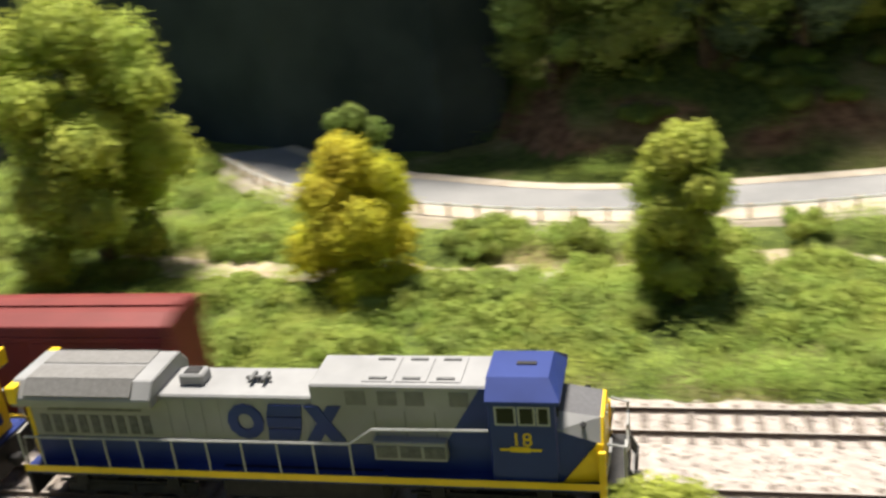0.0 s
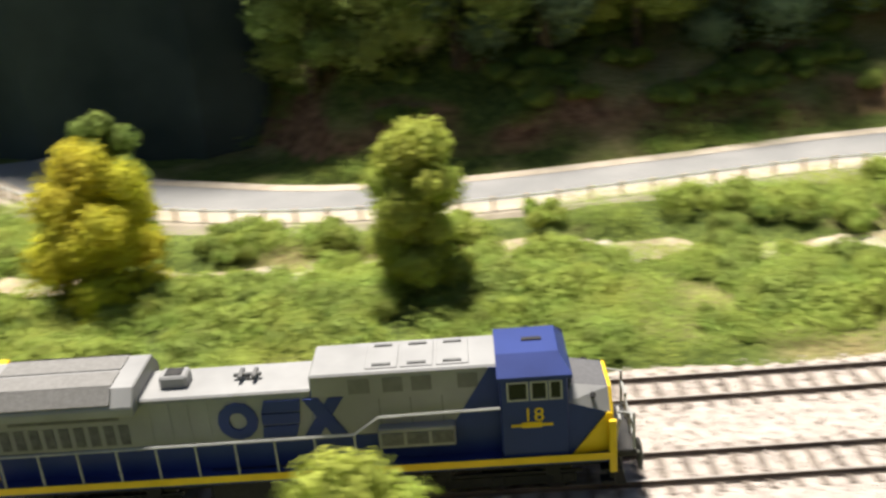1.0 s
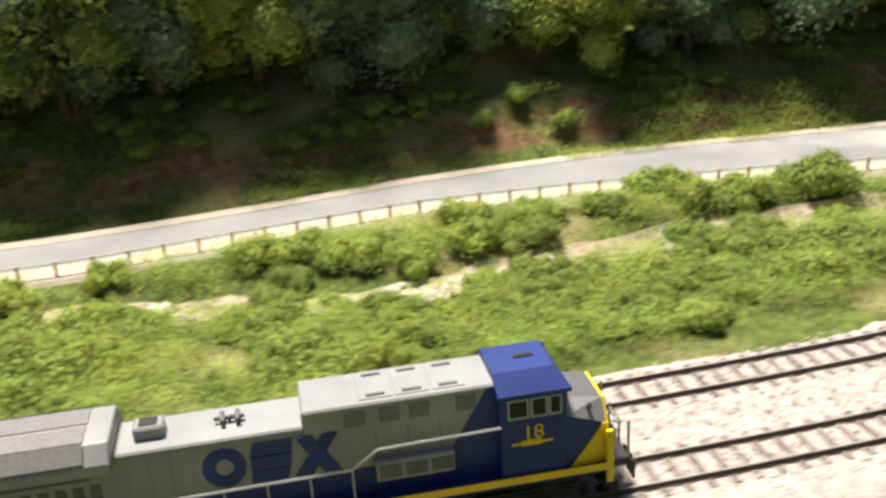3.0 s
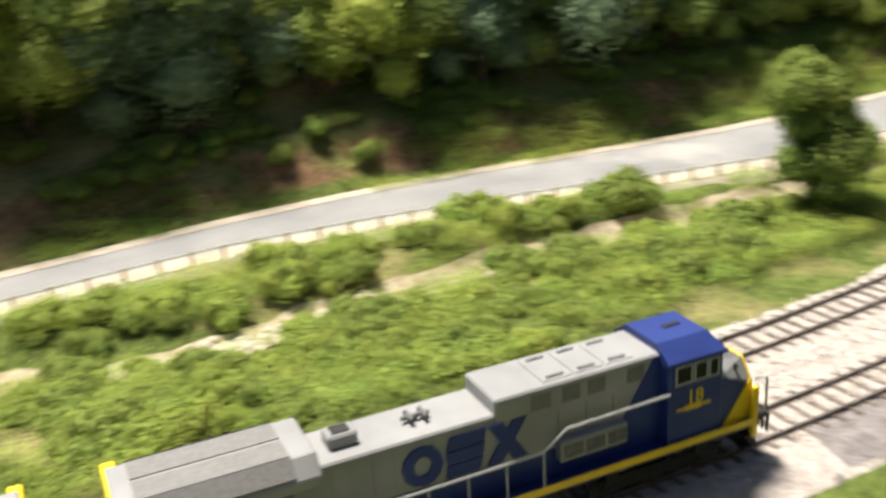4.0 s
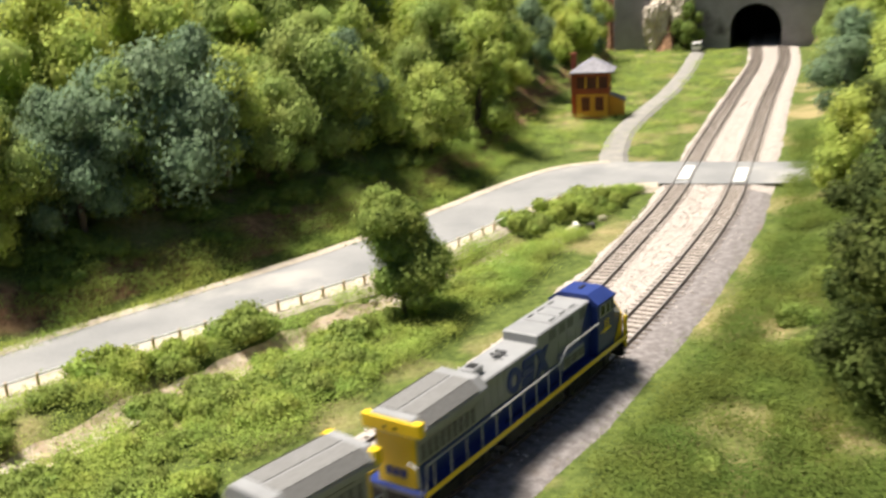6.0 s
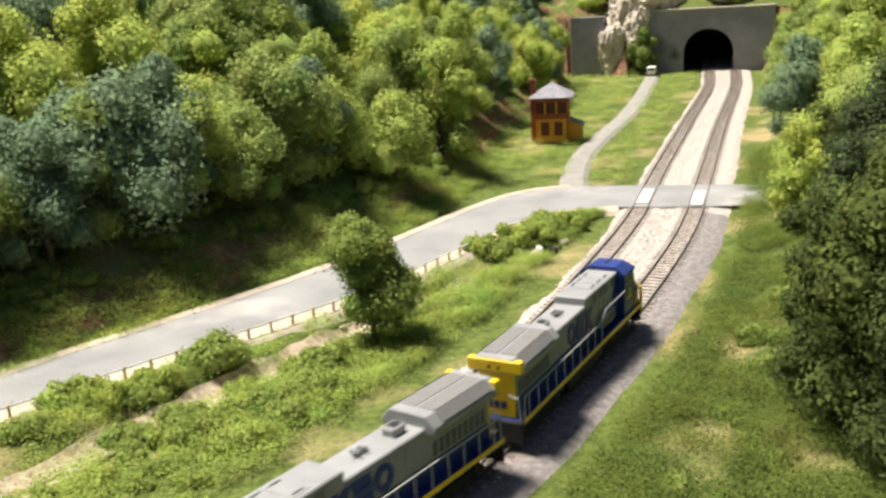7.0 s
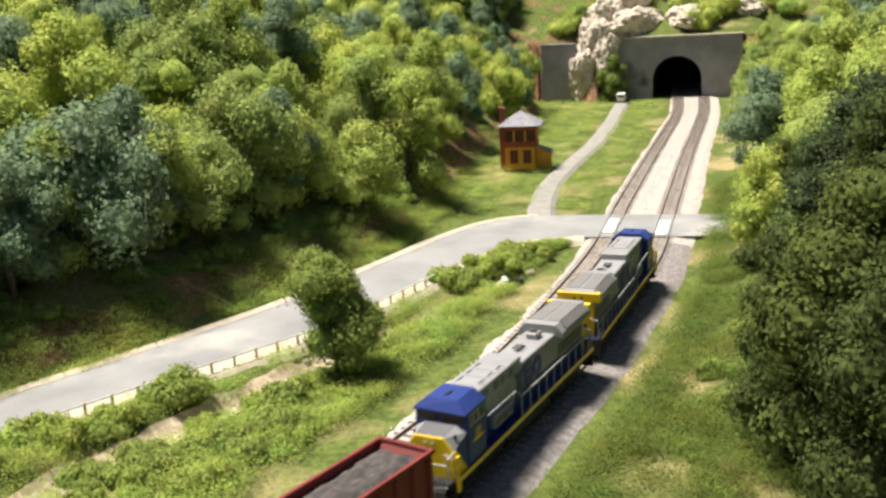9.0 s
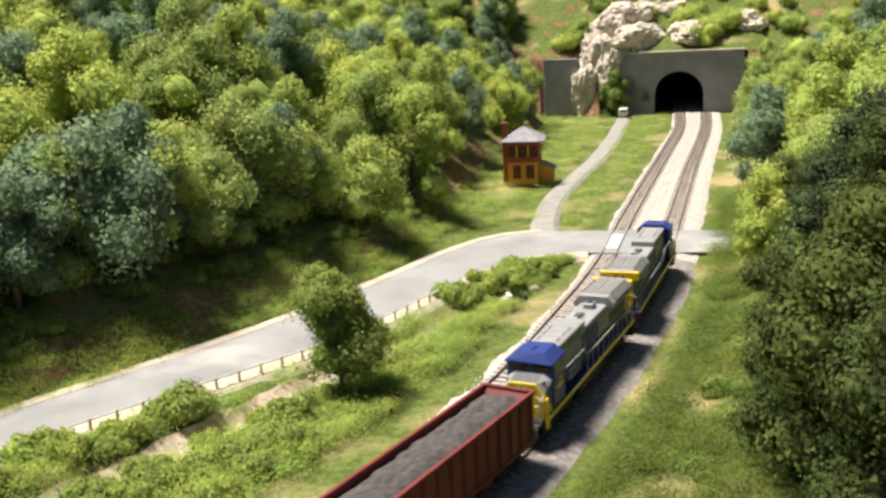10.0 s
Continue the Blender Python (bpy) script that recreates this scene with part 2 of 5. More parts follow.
def shape(*boxes, bevel=0.0):
    """A bmesh of boxes (x0, x1, y0, y1, z0, z1) in millimetres."""
    bm = bmesh.new()
    for x0, x1, y0, y1, z0, z1 in boxes:
        m = Matrix.Translation(((x0 + x1) / 2 * MM, (y0 + y1) / 2 * MM, (z0 + z1) / 2 * MM)) @ Matrix.Diagonal((abs(x1 - x0) * MM, abs(y1 - y0) * MM, abs(z1 - z0) * MM, 1))
        bmesh.ops.create_cube(bm, size=1, matrix=m)
    if bevel:
        bmesh.ops.bevel(bm, geom=bm.edges[:], offset=bevel * MM, segments=1, affect="EDGES")
    return bm


def prism(outline, y0, y1, bevel=0.0, axis="y", into=None):
    """An outline in (x, z) drawn out along y, or in (y, z) along x, in millimetres."""
    bm = into or bmesh.new()
    rings = []
    for d in (y0, y1):
        rings.append([bm.verts.new((a * MM, d * MM, c * MM) if axis == "y" else (d * MM, a * MM, c * MM)) for a, c in outline])
    k = len(outline)
    fs = [bm.faces.new(rings[0][::-1]), bm.faces.new(rings[1])]
    for i in range(k):
        fs.append(bm.faces.new((rings[0][i], rings[0][(i + 1) % k], rings[1][(i + 1) % k], rings[1][i])))
    bmesh.ops.recalc_face_normals(bm, faces=fs)
    if bevel:
        bmesh.ops.bevel(bm, geom=list({e for f in fs for e in f.edges}), offset=bevel * MM, segments=1, affect="EDGES")
    return bm


def rod(points, r, sides=6, into=None):
    """A tube through points, in millimetres."""
    bm = into or bmesh.new()
    rings = []
    pts = [Vector(p) * MM for p in points]
    for i, p in enumerate(pts):
        a = (pts[min(i + 1, len(pts) - 1)] - pts[max(i - 1, 0)]).normalized()
        u = a.orthogonal().normalized()
        if i and abs(a.z) < 0.99:
            u = a.cross(Vector((0, 0, 1))).normalized()
        w = a.cross(u)
        rings.append([bm.verts.new(p + (u * math.cos(2 * math.pi * k / sides) + w * math.sin(2 * math.pi * k / sides)) * r * MM) for k in range(sides)])
    for a, b in zip(rings, rings[1:]):
        for k in range(sides):
            bm.faces.new((a[k], a[(k + 1) % sides], b[(k + 1) % sides], b[k]))
    bm.faces.new(rings[0][::-1])
    bm.faces.new(rings[-1])
    return bm


def disc(x, y, z, r, width, sides=16, into=None):
    """A wheel-like cylinder across the track, in millimetres."""
    bm = into or bmesh.new()
    m = Matrix.Translation((x * MM, y * MM, z * MM)) @ pose(0, 0, 0, 90)
    bmesh.ops.create_cone(bm, cap_ends=True, segments=sides, radius1=r * MM, radius2=r * MM, depth=width * MM, matrix=m)
    return bm


def raw(name, verts, faces, material, smooth=False):
    me = bpy.data.meshes.new(name)
    me.from_pydata([tuple(v) for v in verts], [], [tuple(f) for f in faces])
    me.materials.append(material)
    if smooth:
        me.polygons.foreach_set("use_smooth", [True] * len(me.polygons))
    me.update()
    return me


def spline(knots, step=0.01):
    """Even points along a smooth curve through knots."""
    p = np.array(knots, float)
    p = np.vstack([2 * p[0] - p[1], p, 2 * p[-1] - p[-2]])
    out = []
    for i in range(1, len(p) - 2):
        a, b, c, d = p[i - 1:i + 3]
        k = max(2, int(np.linalg.norm(c - b) / 0.004))
        u = np.linspace(0, 1, k, endpoint=False)[:, None]
        ta = (c - a) / np.linalg.norm(c - a) * np.linalg.norm(c - b)
        tb = (d - b) / np.linalg.norm(d - b) * np.linalg.norm(c - b)
        out.append((2 * u**3 - 3 * u**2 + 1) * b + (u**3 - 2 * u**2 + u) * ta + (3 * u**2 - 2 * u**3) * c + (u**3 - u**2) * tb)
    q = np.vstack(out + [p[-2:-1]])
    s = np.r_[0, np.cumsum(np.linalg.norm(np.diff(q, axis=0), axis=1))]
    at = np.arange(0, s[-1], step)
    return np.stack([np.interp(at, s, q[:, 0]), np.interp(at, s, q[:, 1])], 1), at


def normals_of(line):
    t = np.gradient(line, axis=0)
    t /= np.linalg.norm(t, axis=1)[:, None]
    return np.stack([-t[:, 1], t[:, 0]], 1), t


def ribbon(name, line, profile, material):
    """A strip along line; profile: (sideways, height) from left to right, in metres."""
    nr, _ = normals_of(line)
    k = len(profile)
    verts = [(p[0] + n[0] * o, p[1] + n[1] * o, h) for p, n in zip(line, nr) for o, h in profile]
    faces = [(i * k + j, i * k + j + 1, (i + 1) * k + j + 1, (i + 1) * k + j) for i in range(len(line) - 1) for j in range(k - 1)]
    return new(name, raw(name, verts, [f[::-1] for f in faces], material))


# ---------------------------------------------------------------- the plan
NEAR = [(-3, .374), (-1, .374), (0, .374), (.3, .374), (.5, .377), (.65, .388), (.8, .412), (1.0, .460), (1.23, .531), (1.514, .643), (1.9, .797), (2.5, 1.030), (2.776, 1.150), (2.92, 1.215), (3.3, 1.385)]
FAR = [(-3, .430), (-1, .430), (0, .430), (.3, .430), (.5, .435), (.65, .446), (.85, .4805), (1.026, .531), (1.2475, .604), (1.49, .702), (1.896, .860), (2.5, 1.096), (2.764, 1.218), (2.9, 1.280), (3.3, 1.46)]
near_line, near_s = spline(NEAR, 0.005)
far_line, far_s = spline(FAR, 0.005)
ROAD_N = [(-.222, .846), (-.192, .816), (-.112, .742), (-.014, .699), (.069, .678), (.144, .672), (.215, .673), (.342, .693), (.43, .706), (.52, .706), (.60, .701), (.70, .690), (.80, .677), (.87, .672), (.967, .681), (1.064, .694), (1.155, .700), (1.225, .690), (1.27, .655), (1.30, .600), (1.33, .543), (1.40, .45), (1.50, .33)]
ROAD_F = [(-.165, .860), (-.145, .842), (-.08, .79), (.018, .749), (.08, .730), (.142, .724), (.219, .728), (.356, .748), (.43, .762), (.52, .772), (.62, .777), (.723, .773), (.837, .768), (.921, .770), (1.082, .785), (1.195, .799), (1.30, .798), (1.355, .765), (1.385, .71), (1.42, .64), (1.465, .551), (1.53, .46), (1.62, .36)]
FOOT = [(-4, 1.5), (-.3, 1.3), (-.05, 1.0), (.03, .84), (.09, .768), (.3, .765), (.43, .78), (.63, .79), (.77, .785), (.92, .795), (1.13, .825), (1.28, .88), (1.5, 1.0), (1.75, 1.14), (2.1, 1.27), (2.5, 1.47), (2.8, 1.75), (3.2, 2.1), (5, 3)]
PORTAL = Vector((2.85, 1.262, 0))
TRACK_DIR = Vector((.919, .394, 0))
RIGHT_FOOT = .075
DITCH = [(-.2, .62), (-.1, .60), (.1, .605), (.24, .612), (.33, .597), (.41, .583), (.48, .605), (.6, .619), (.68, .623), (.85, .632), (1.0, .633), (1.2, .62)]


def ditch_y(x):
    return np.interp(x, [p[0] for p in DITCH], [p[1] for p in DITCH])


def hills(x, y):
    """Height of the bare ground."""
    x, y = np.asarray(x, float), np.asarray(y, float)
    f = np.array(FOOT)
    d = np.maximum(0, y - np.interp(x, f[:, 0], f[:, 1])) * 0.93
    z = np.minimum(d, .05) * .75 + np.maximum(0, d - .05) * .42
    n = np.array(NEAR)
    r = np.maximum(0, (np.interp(x, n[:, 0], n[:, 1]) - y) * .95 - RIGHT_FOOT)
    ramp = np.clip((x - .62) / .5, 0, 1)
    ramp = ramp * ramp * (3 - 2 * ramp)
    z = np.maximum(z, ramp * (np.minimum(r, .1) * .35 + np.maximum(0, r - .1) * .55))
    z = z - (1 - ramp) * np.clip(r / .25, 0, 1) * .03
    u = (x - PORTAL.x) * TRACK_DIR.x + (y - PORTAL.y) * TRACK_DIR.y
    v = -(x - PORTAL.x) * TRACK_DIR.y + (y - PORTAL.y) * TRACK_DIR.x
    back = np.where(u > .012, .15 + np.minimum(u, 1.2) * .5, 0)
    side = np.clip((.30 - np.abs(v)) / .1, 0, 1)
    edge = np.clip((u + .12 * side * np.where(v > 0, 1, .3)) / .14, 0, 1) * .2
    z = np.maximum(z, np.where((v < -.15) | (v > .215), np.maximum(edge, back), 0))
    ditch = np.exp(-((y - ditch_y(x)) / .018) ** 2) * np.clip((x + .1) / .1, 0, 1) * np.clip((1.2 - x) / .15, 0, 1)
    z = z - .012 * ditch
    berm = np.exp(-((y - .653) / .02) ** 2) * np.clip((1.1 - x) / .2, 0, 1) * np.clip((x - .1) / .1, 0, 1)
    return z + .004 * berm


def height(x, y):
    return float(hills(x, y))


def build_ground():
    xs = np.r_[np.arange(-3.4, -.4, .06), np.arange(-.4, 3.3, .013), np.arange(3.3, 5, .08)]
    ys = np.r_[np.arange(-1.6, .1, .05), np.arange(.1, 1.7, .013), np.arange(1.7, 3.6, .06)]
    X, Y = np.meshgrid(xs, ys)
    Z = hills(X, Y)
    rough = np.array([noise.noise((a * 22, b * 22, 3)) + .5 * noise.noise((a * 60, b * 60, 8)) for a, b in zip(X.ravel(), Y.ravel())]).reshape(X.shape)
    n, f = np.array(NEAR), np.array(FAR)
    mid = (np.interp(X, n[:, 0], n[:, 1]) + np.interp(X, f[:, 0], f[:, 1])) / 2
    rn, rf = np.array(ROAD_N), np.array(ROAD_F)
    on_road = (Y > np.interp(X, rn[:, 0], rn[:, 1]) - .02) & (Y < np.interp(X, rf[:, 0], rf[:, 1]) + .015) & (X < 1.33)
    keep = np.clip((np.abs(Y - mid) - .06) / .05, 0, 1) * np.where(on_road, 0, 1)
    Z = Z + rough * (.002 + .014 * np.clip(Z / .08, 0, 1)) * keep - .004
    Z = np.where(on_road & (Z > -.02), np.minimum(Z, -.003), Z)
    w = len(xs)
    verts = np.stack([X.ravel(), Y.ravel(), Z.ravel()], 1)
    faces = [(j * w + i, j * w + i + 1, (j + 1) * w + i + 1, (j + 1) * w + i) for j in range(len(ys) - 1) for i in range(w - 1)]
    g = new("ground", raw("ground", verts, faces, M_GROUND, True))
    tagged(g, "grassy scenery ground with bare brown earth banks", "ground", kind="structure")


def build_roads():
    a, b = spline(ROAD_N, .01)[0], spline(ROAD_F, .01)[0]
    k = 260
    pa = np.stack([np.interp(np.linspace(0, 1, k), np.linspace(0, 1, len(a)), a[:, i]) for i in (0, 1)], 1)
    pb = np.stack([np.interp(np.linspace(0, 1, k), np.linspace(0, 1, len(b)), b[:, i]) for i in (0, 1)], 1)
    cols = np.linspace(0, 1, 7)
    verts, faces = [], []
    for p, q in zip(pa, pb):
        verts += [(*(p + (q - p) * c), .0008 + .0006 * (1 - (2 * c - 1) ** 2)) for c in cols]
    for i in range(k - 1):
        faces += [(i * 7 + j, (i + 1) * 7 + j, (i + 1) * 7 + j + 1, i * 7 + j + 1) for j in range(6)]
    road = new("road", raw("road", verts, [f[::-1] for f in faces], M_ROAD, True))
    tagged(road, "two-lane worn light grey asphalt road with pale edges", "road", kind="structure")
    bed = spline([p for p in DITCH if p[0] < 1.05], .008)[0]
    nr = normals_of(bed)[0]
    verts, faces = [], []
    for i, (p, q) in enumerate(zip(bed, nr)):
        for c in (-.015, -.007, 0, .007, .015):
            e = p + q * (c * (1 + .35 * noise.noise((p[0] * 40, c * 99, 0))))
            verts.append((e[0], e[1], float(hills(e[0], e[1])) - .0028 + .0015 * noise.noise((e[0] * 120, e[1] * 120, 1))))
    faces = [(i * 5 + j, i * 5 + j + 1, (i + 1) * 5 + j + 1, (i + 1) * 5 + j) for i in range(len(bed) - 1) for j in range(4)]
    tagged(new("ditch_bed", raw("ditch_bed", verts, [f[::-1] for f in faces], M_DITCH, True)), "dry stony ditch bed of tan earth", "ditch", kind="structure")
    for nm, line, o in (("road_shoulder", a, -1), ("road_shoulder", b, 1)):
        lim = line[(line[:, 0] < 1.28)] if o < 0 else line[line[:, 0] < 1.36]
        prof = [(.004, .0014), (.001, .0018), (-.01, .0016), (-.018, .0008), (-.025, -.005)] if o < 0 else [(.015, -.006), (.008, .0012), (0, .0017), (-.005, .0013)]
        tagged(ribbon(nm, lim, prof, M_SHOULDER), "pale sandy road shoulder", "road", kind="structure")
    lane = spline([(1.36, .755), (1.46, .815), (1.585, .878), (1.75, .945), (1.97, 1.025), (2.3, 1.165), (2.606, 1.307), (2.72, 1.36)], .01)[0]
    tagged(ribbon("lane", lane, [(.02, -.004), (.013, .0003), (.005, .0009), (-.005, .0006), (-.012, .0004), (-.019, -.004)], M_LANE), "grey gravel lane to the signal tower", "road", kind="structure")


def build_track(name, line, label, n_parts_from):
    thing = tagged(new(name), label, "railway track", "railway tracks")
    nr, tg = normals_of(line)
    for side in (-1, 1):
        prof = [(-1.15, -1.9), (-1.15, -1.55), (-.3, -1.3), (-.3, -.75), (-.5, -.5), (-.5, 0), (.5, 0), (.5, -.5), (.3, -.75), (.3, -1.3), (1.15, -1.55), (1.15, -1.9)]
        off = side * 8.75 * MM
        verts, faces, k = [], [], len(prof)
        for p, n in zip(line, nr):
            verts += [(p[0] + n[0] * (off + a * MM), p[1] + n[1] * (off + a * MM), .002 + h * MM) for a, h in prof]
        tops = []
        for i in range(len(line) - 1):
            for j in range(k):
                tops.append(j == 5)
                faces.append((i * k + j, i * k + (j + 1) % k, (i + 1) * k + (j + 1) % k, (i + 1) * k + j))
        me = raw("rail", verts, faces, M_RAIL)
        me.materials.append(M_RAILTOP)
        me.polygons.foreach_set("material_index", [int(v) for v in tops])
        new("rail", me).parent = thing
    bm = shape((-1.35, 1.35, -15, 15, -3.6, .15), bevel=.2)
    me = bpy.data.meshes.new("tie")
    bm.to_mesh(me)
    bm.free()
    me.materials.append(M_TIE)
    s = np.r_[0, np.cumsum(np.linalg.norm(np.diff(line, axis=0), axis=1))]
    rng = random.Random(5)
    rest_v, rest_f = [], []
    base = np.array([v.co[:] for v in me.vertices])
    bf = [tuple(p.vertices) for p in me.polygons]
    count = 0
    for d in np.arange(2.2, s[-1], .0093):
        i = np.searchsorted(s, d) - 1
        p, t = line[i] + (line[i + 1] - line[i]) * (d - s[i]) / (s[i + 1] - s[i]), tg[i]
        m = Matrix.Translation((p[0], p[1], 0)) @ pose(0, 0, 0, 0, 0, math.degrees(math.atan2(t[1], t[0])) + rng.uniform(-1.5, 1.5))
        if n_parts_from < p[0] and count < 290:
            o = new("tie", me)
            o.parent, o.matrix_basis = thing, m
            count += 1
        else:
            k = len(rest_v)
            rest_v += [tuple(m @ Vector(v)) for v in base]
            rest_f += [tuple(a + k for a in f) for f in bf]
    o = new("tie_row", raw("tie_row", rest_v, rest_f, M_TIE))
    o.parent = thing
    o["kind"] = "stuff"
    return thing


def build_ballast():
    verts = []
    n_near, n_far = near_line, np.stack([np.interp(near_s / near_s[-1], far_s / far_s[-1], far_line[:, i]) for i in (0, 1)], 1)
    cols = [(-.05, 0, -.009), (-.038, 0, -.0018), (-.027, 0, -.001), (-.019, 0, 0), (-.0095, 0, 0), (0, 0, -.0003), (.0095, 0, 0), (.019, 0, .0), (.5, None, -.001), (-.019, 1, 0), (-.0095, 1, 0), (0, 1, -.0003), (.0095, 1, 0), (.016, 1, 0), (.021, 1, -.002), (.027, 1, -.009)]
    for i in range(0, len(n_near)):
        a, b = n_near[i], n_far[i]
        d = (b - a) / np.linalg.norm(b - a)
        for o, w, h in cols:
            p = (a + b) / 2 if w is None else (a if w == 0 else b) + d * o
            j = 0.0012 * noise.noise((p[0] * 150, p[1] * 150, 0)) + .003 * noise.noise((p[0] * 20, p[1] * 20, 5)) * (abs(o) > .02 and w is not None)
            verts.append((p[0] + d[0] * j * 2, p[1] + d[1] * j * 2, h - .0004 + j * .6))
    c = len(cols)
    faces = [(i * c + j, (i + 1) * c + j, (i + 1) * c + j + 1, i * c + j + 1) for i in range(len(n_near) - 1) for j in range(c - 1)]
    me = raw("ballast_bed", verts, faces, M_BALLAST, True)
    me.materials.append(M_GRIMY)
    # the outer shoulder of the busier track is grimy along the curve
    me.polygons.foreach_set("material_index", [int(j < 4 and .6 + .05 * noise.noise((i * .2, j, 3)) < n_near[i][0] < 1.3) for i in range(len(n_near) - 1) for j in range(c - 1)])
    ob = new("ballast_bed", me)
    tagged(ob, "pale pinkish grey stone ballast, grimy along its outer shoulder", "ballast", kind="structure")
    # loose stones
    cube = np.array([(1, 0, 0), (-1, 0, 0), (0, 1, 0), (0, -1, 0), (0, 0, 1), (0, 0, -1)], float)
    octa = [(0, 2, 4), (2, 1, 4), (1, 3, 4), (3, 0, 4), (2, 0, 5), (1, 2, 5), (3, 1, 5), (0, 3, 5)]
    g = np.random.default_rng(4)
    vs, fs = [], []
    n = 0
    while n < 17000:
        i = int(g.integers(0, len(n_near)))
        if n_near[i][0] < -.25 or (n_near[i][0] > 1.4 and g.random() < .6):
            continue
        w = g.random()
        a, b = n_near[i], n_far[i]
        d = (b - a) / np.linalg.norm(b - a)
        o = g.uniform(-.044, np.linalg.norm(b - a) + .026)
        p = a + d * o + g.normal(0, .002, 2)
        near_rail = min(abs(abs(o) - .00875), abs(abs(o - np.linalg.norm(b - a)) - .00875))
        if near_rail < .0022 or (o < -.012 and .6 < n_near[i][0] < 1.3 and g.random() < .8):
            continue
        z = -.0002 - max(0, -o - .02) * .35 - max(0, o - np.linalg.norm(b - a) - .016) * .5
        r = g.uniform(.0005, .0011)
        k = 6 * n
        vs.append(cube * g.uniform(.6, 1.3, (6, 3)) * r @ np.linalg.qr(g.normal(size=(3, 3)))[0] + (p[0], p[1], z))
        fs += [tuple(q + k for q in f) for f in octa]
        n += 1
    tagged(new("ballast_stones", raw("ballast_stones", np.vstack(vs), fs, M_STONE)), "loose pale grey and pink ballast stones", "ballast", kind="stuff")


# ---------------------------------------------------------------- plants
def ball(level):
    bm = bmesh.new()
    bmesh.ops.create_icosphere(bm, subdivisions=level, radius=1)
    out = np.array([v.co[:] for v in bm.verts]), [tuple(v.index for v in f.verts) for f in bm.faces]
    bm.free()
    return out


BALLS = {1: ball(1), 2: ball(2), 3: ball(3)}


def lumps(d, o):
    """Relief of a foam clump in the direction d, for the clump at o."""
    return 1 + .3 * noise.noise(d * 1.7 + o) + .26 * noise.noise(d * 3.9 + o) + .16 * noise.noise(d * 9 + o)


def leaves(centres, radii, count, size, g, squash=.9, core=.76, level=1):
    """Arrays of a crown: lumpy foam clumps and many small leaves lying over them."""
    vs, fs, ns, n = [], [], [], 0
    ico_v, ico_f = BALLS[level]
    tri = np.array(ico_f)
    for c, r in zip(centres, radii):
        o = Vector(c) * 90
        bump = np.array([lumps(Vector(v), o) for v in ico_v])
        q = ico_v * (r * core * bump)[:, None] * (1, 1, squash)
        fn = np.cross(q[tri[:, 1]] - q[tri[:, 0]], q[tri[:, 2]] - q[tri[:, 0]])
        vn = np.zeros_like(q)
        for k in range(3):
            np.add.at(vn, tri[:, k], fn)
        ns.append(vn / (np.linalg.norm(vn, axis=1)[:, None] + 1e-12))
        vs.append(q + c)
        fs += [tuple(i + n for i in f) for f in ico_f]
        n += len(ico_v)
    cores = len(fs)
    p = np.asarray(radii) ** 2
    which = g.choice(len(radii), count, p=p / p.sum())
    d = g.normal(size=(count, 3))
    d /= np.linalg.norm(d, axis=1)[:, None]
    o = np.asarray(centres)[which]
    wave = np.array([lumps(Vector(q), Vector(e) * 90) for q, e in zip(d, o)])
    rr = np.asarray(radii)[which] * wave * g.uniform(.78, 1.1, count)
    at = o + d * rr[:, None] * (1, 1, squash)
    u = g.normal(size=(count, 3))
    u -= (u * d).sum(1)[:, None] * d * .6
    u /= np.linalg.norm(u, axis=1)[:, None]
    w = np.cross(d, u)
    w /= np.linalg.norm(w, axis=1)[:, None] + 1e-9
    sz = (size * g.uniform(.6, 1.4, count))[:, None]
    vs.append(np.stack([at - u * sz - w * sz * .5, at - u * sz * .2 + w * sz * .9, at + u * sz - w * sz * .35], 1).reshape(-1, 3))
    fs += [(n + 3 * i, n + 3 * i + 1, n + 3 * i + 2) for i in range(count)]
    ns.append(np.repeat(d + .42 * g.normal(size=(count, 3)) + (0, 0, .2), 3, axis=0))
    nrm = np.vstack(ns)
    vs[-1] = face_out(vs[-1], d)
    return np.vstack(vs), fs, cores, nrm / np.linalg.norm(nrm, axis=1)[:, None]


def face_out(tri, d):
    """Turn the leaves so that each one's face looks outwards."""
    q = tri.reshape(-1, 3, 3).copy()
    back = (np.cross(q[:, 1] - q[:, 0], q[:, 2] - q[:, 0]) * d).sum(1) < 0
    q[back] = q[back][:, ::-1]
    return q.reshape(-1, 3)


def crown_mesh(name, parts, material):
    """The crown's mesh, its leaves shaded softly with the lobe they sit on."""
    v, f, cores, nrm = parts
    me = raw(name, v, f, material, True)
    me.normals_split_custom_set_from_vertices(nrm)
    return me


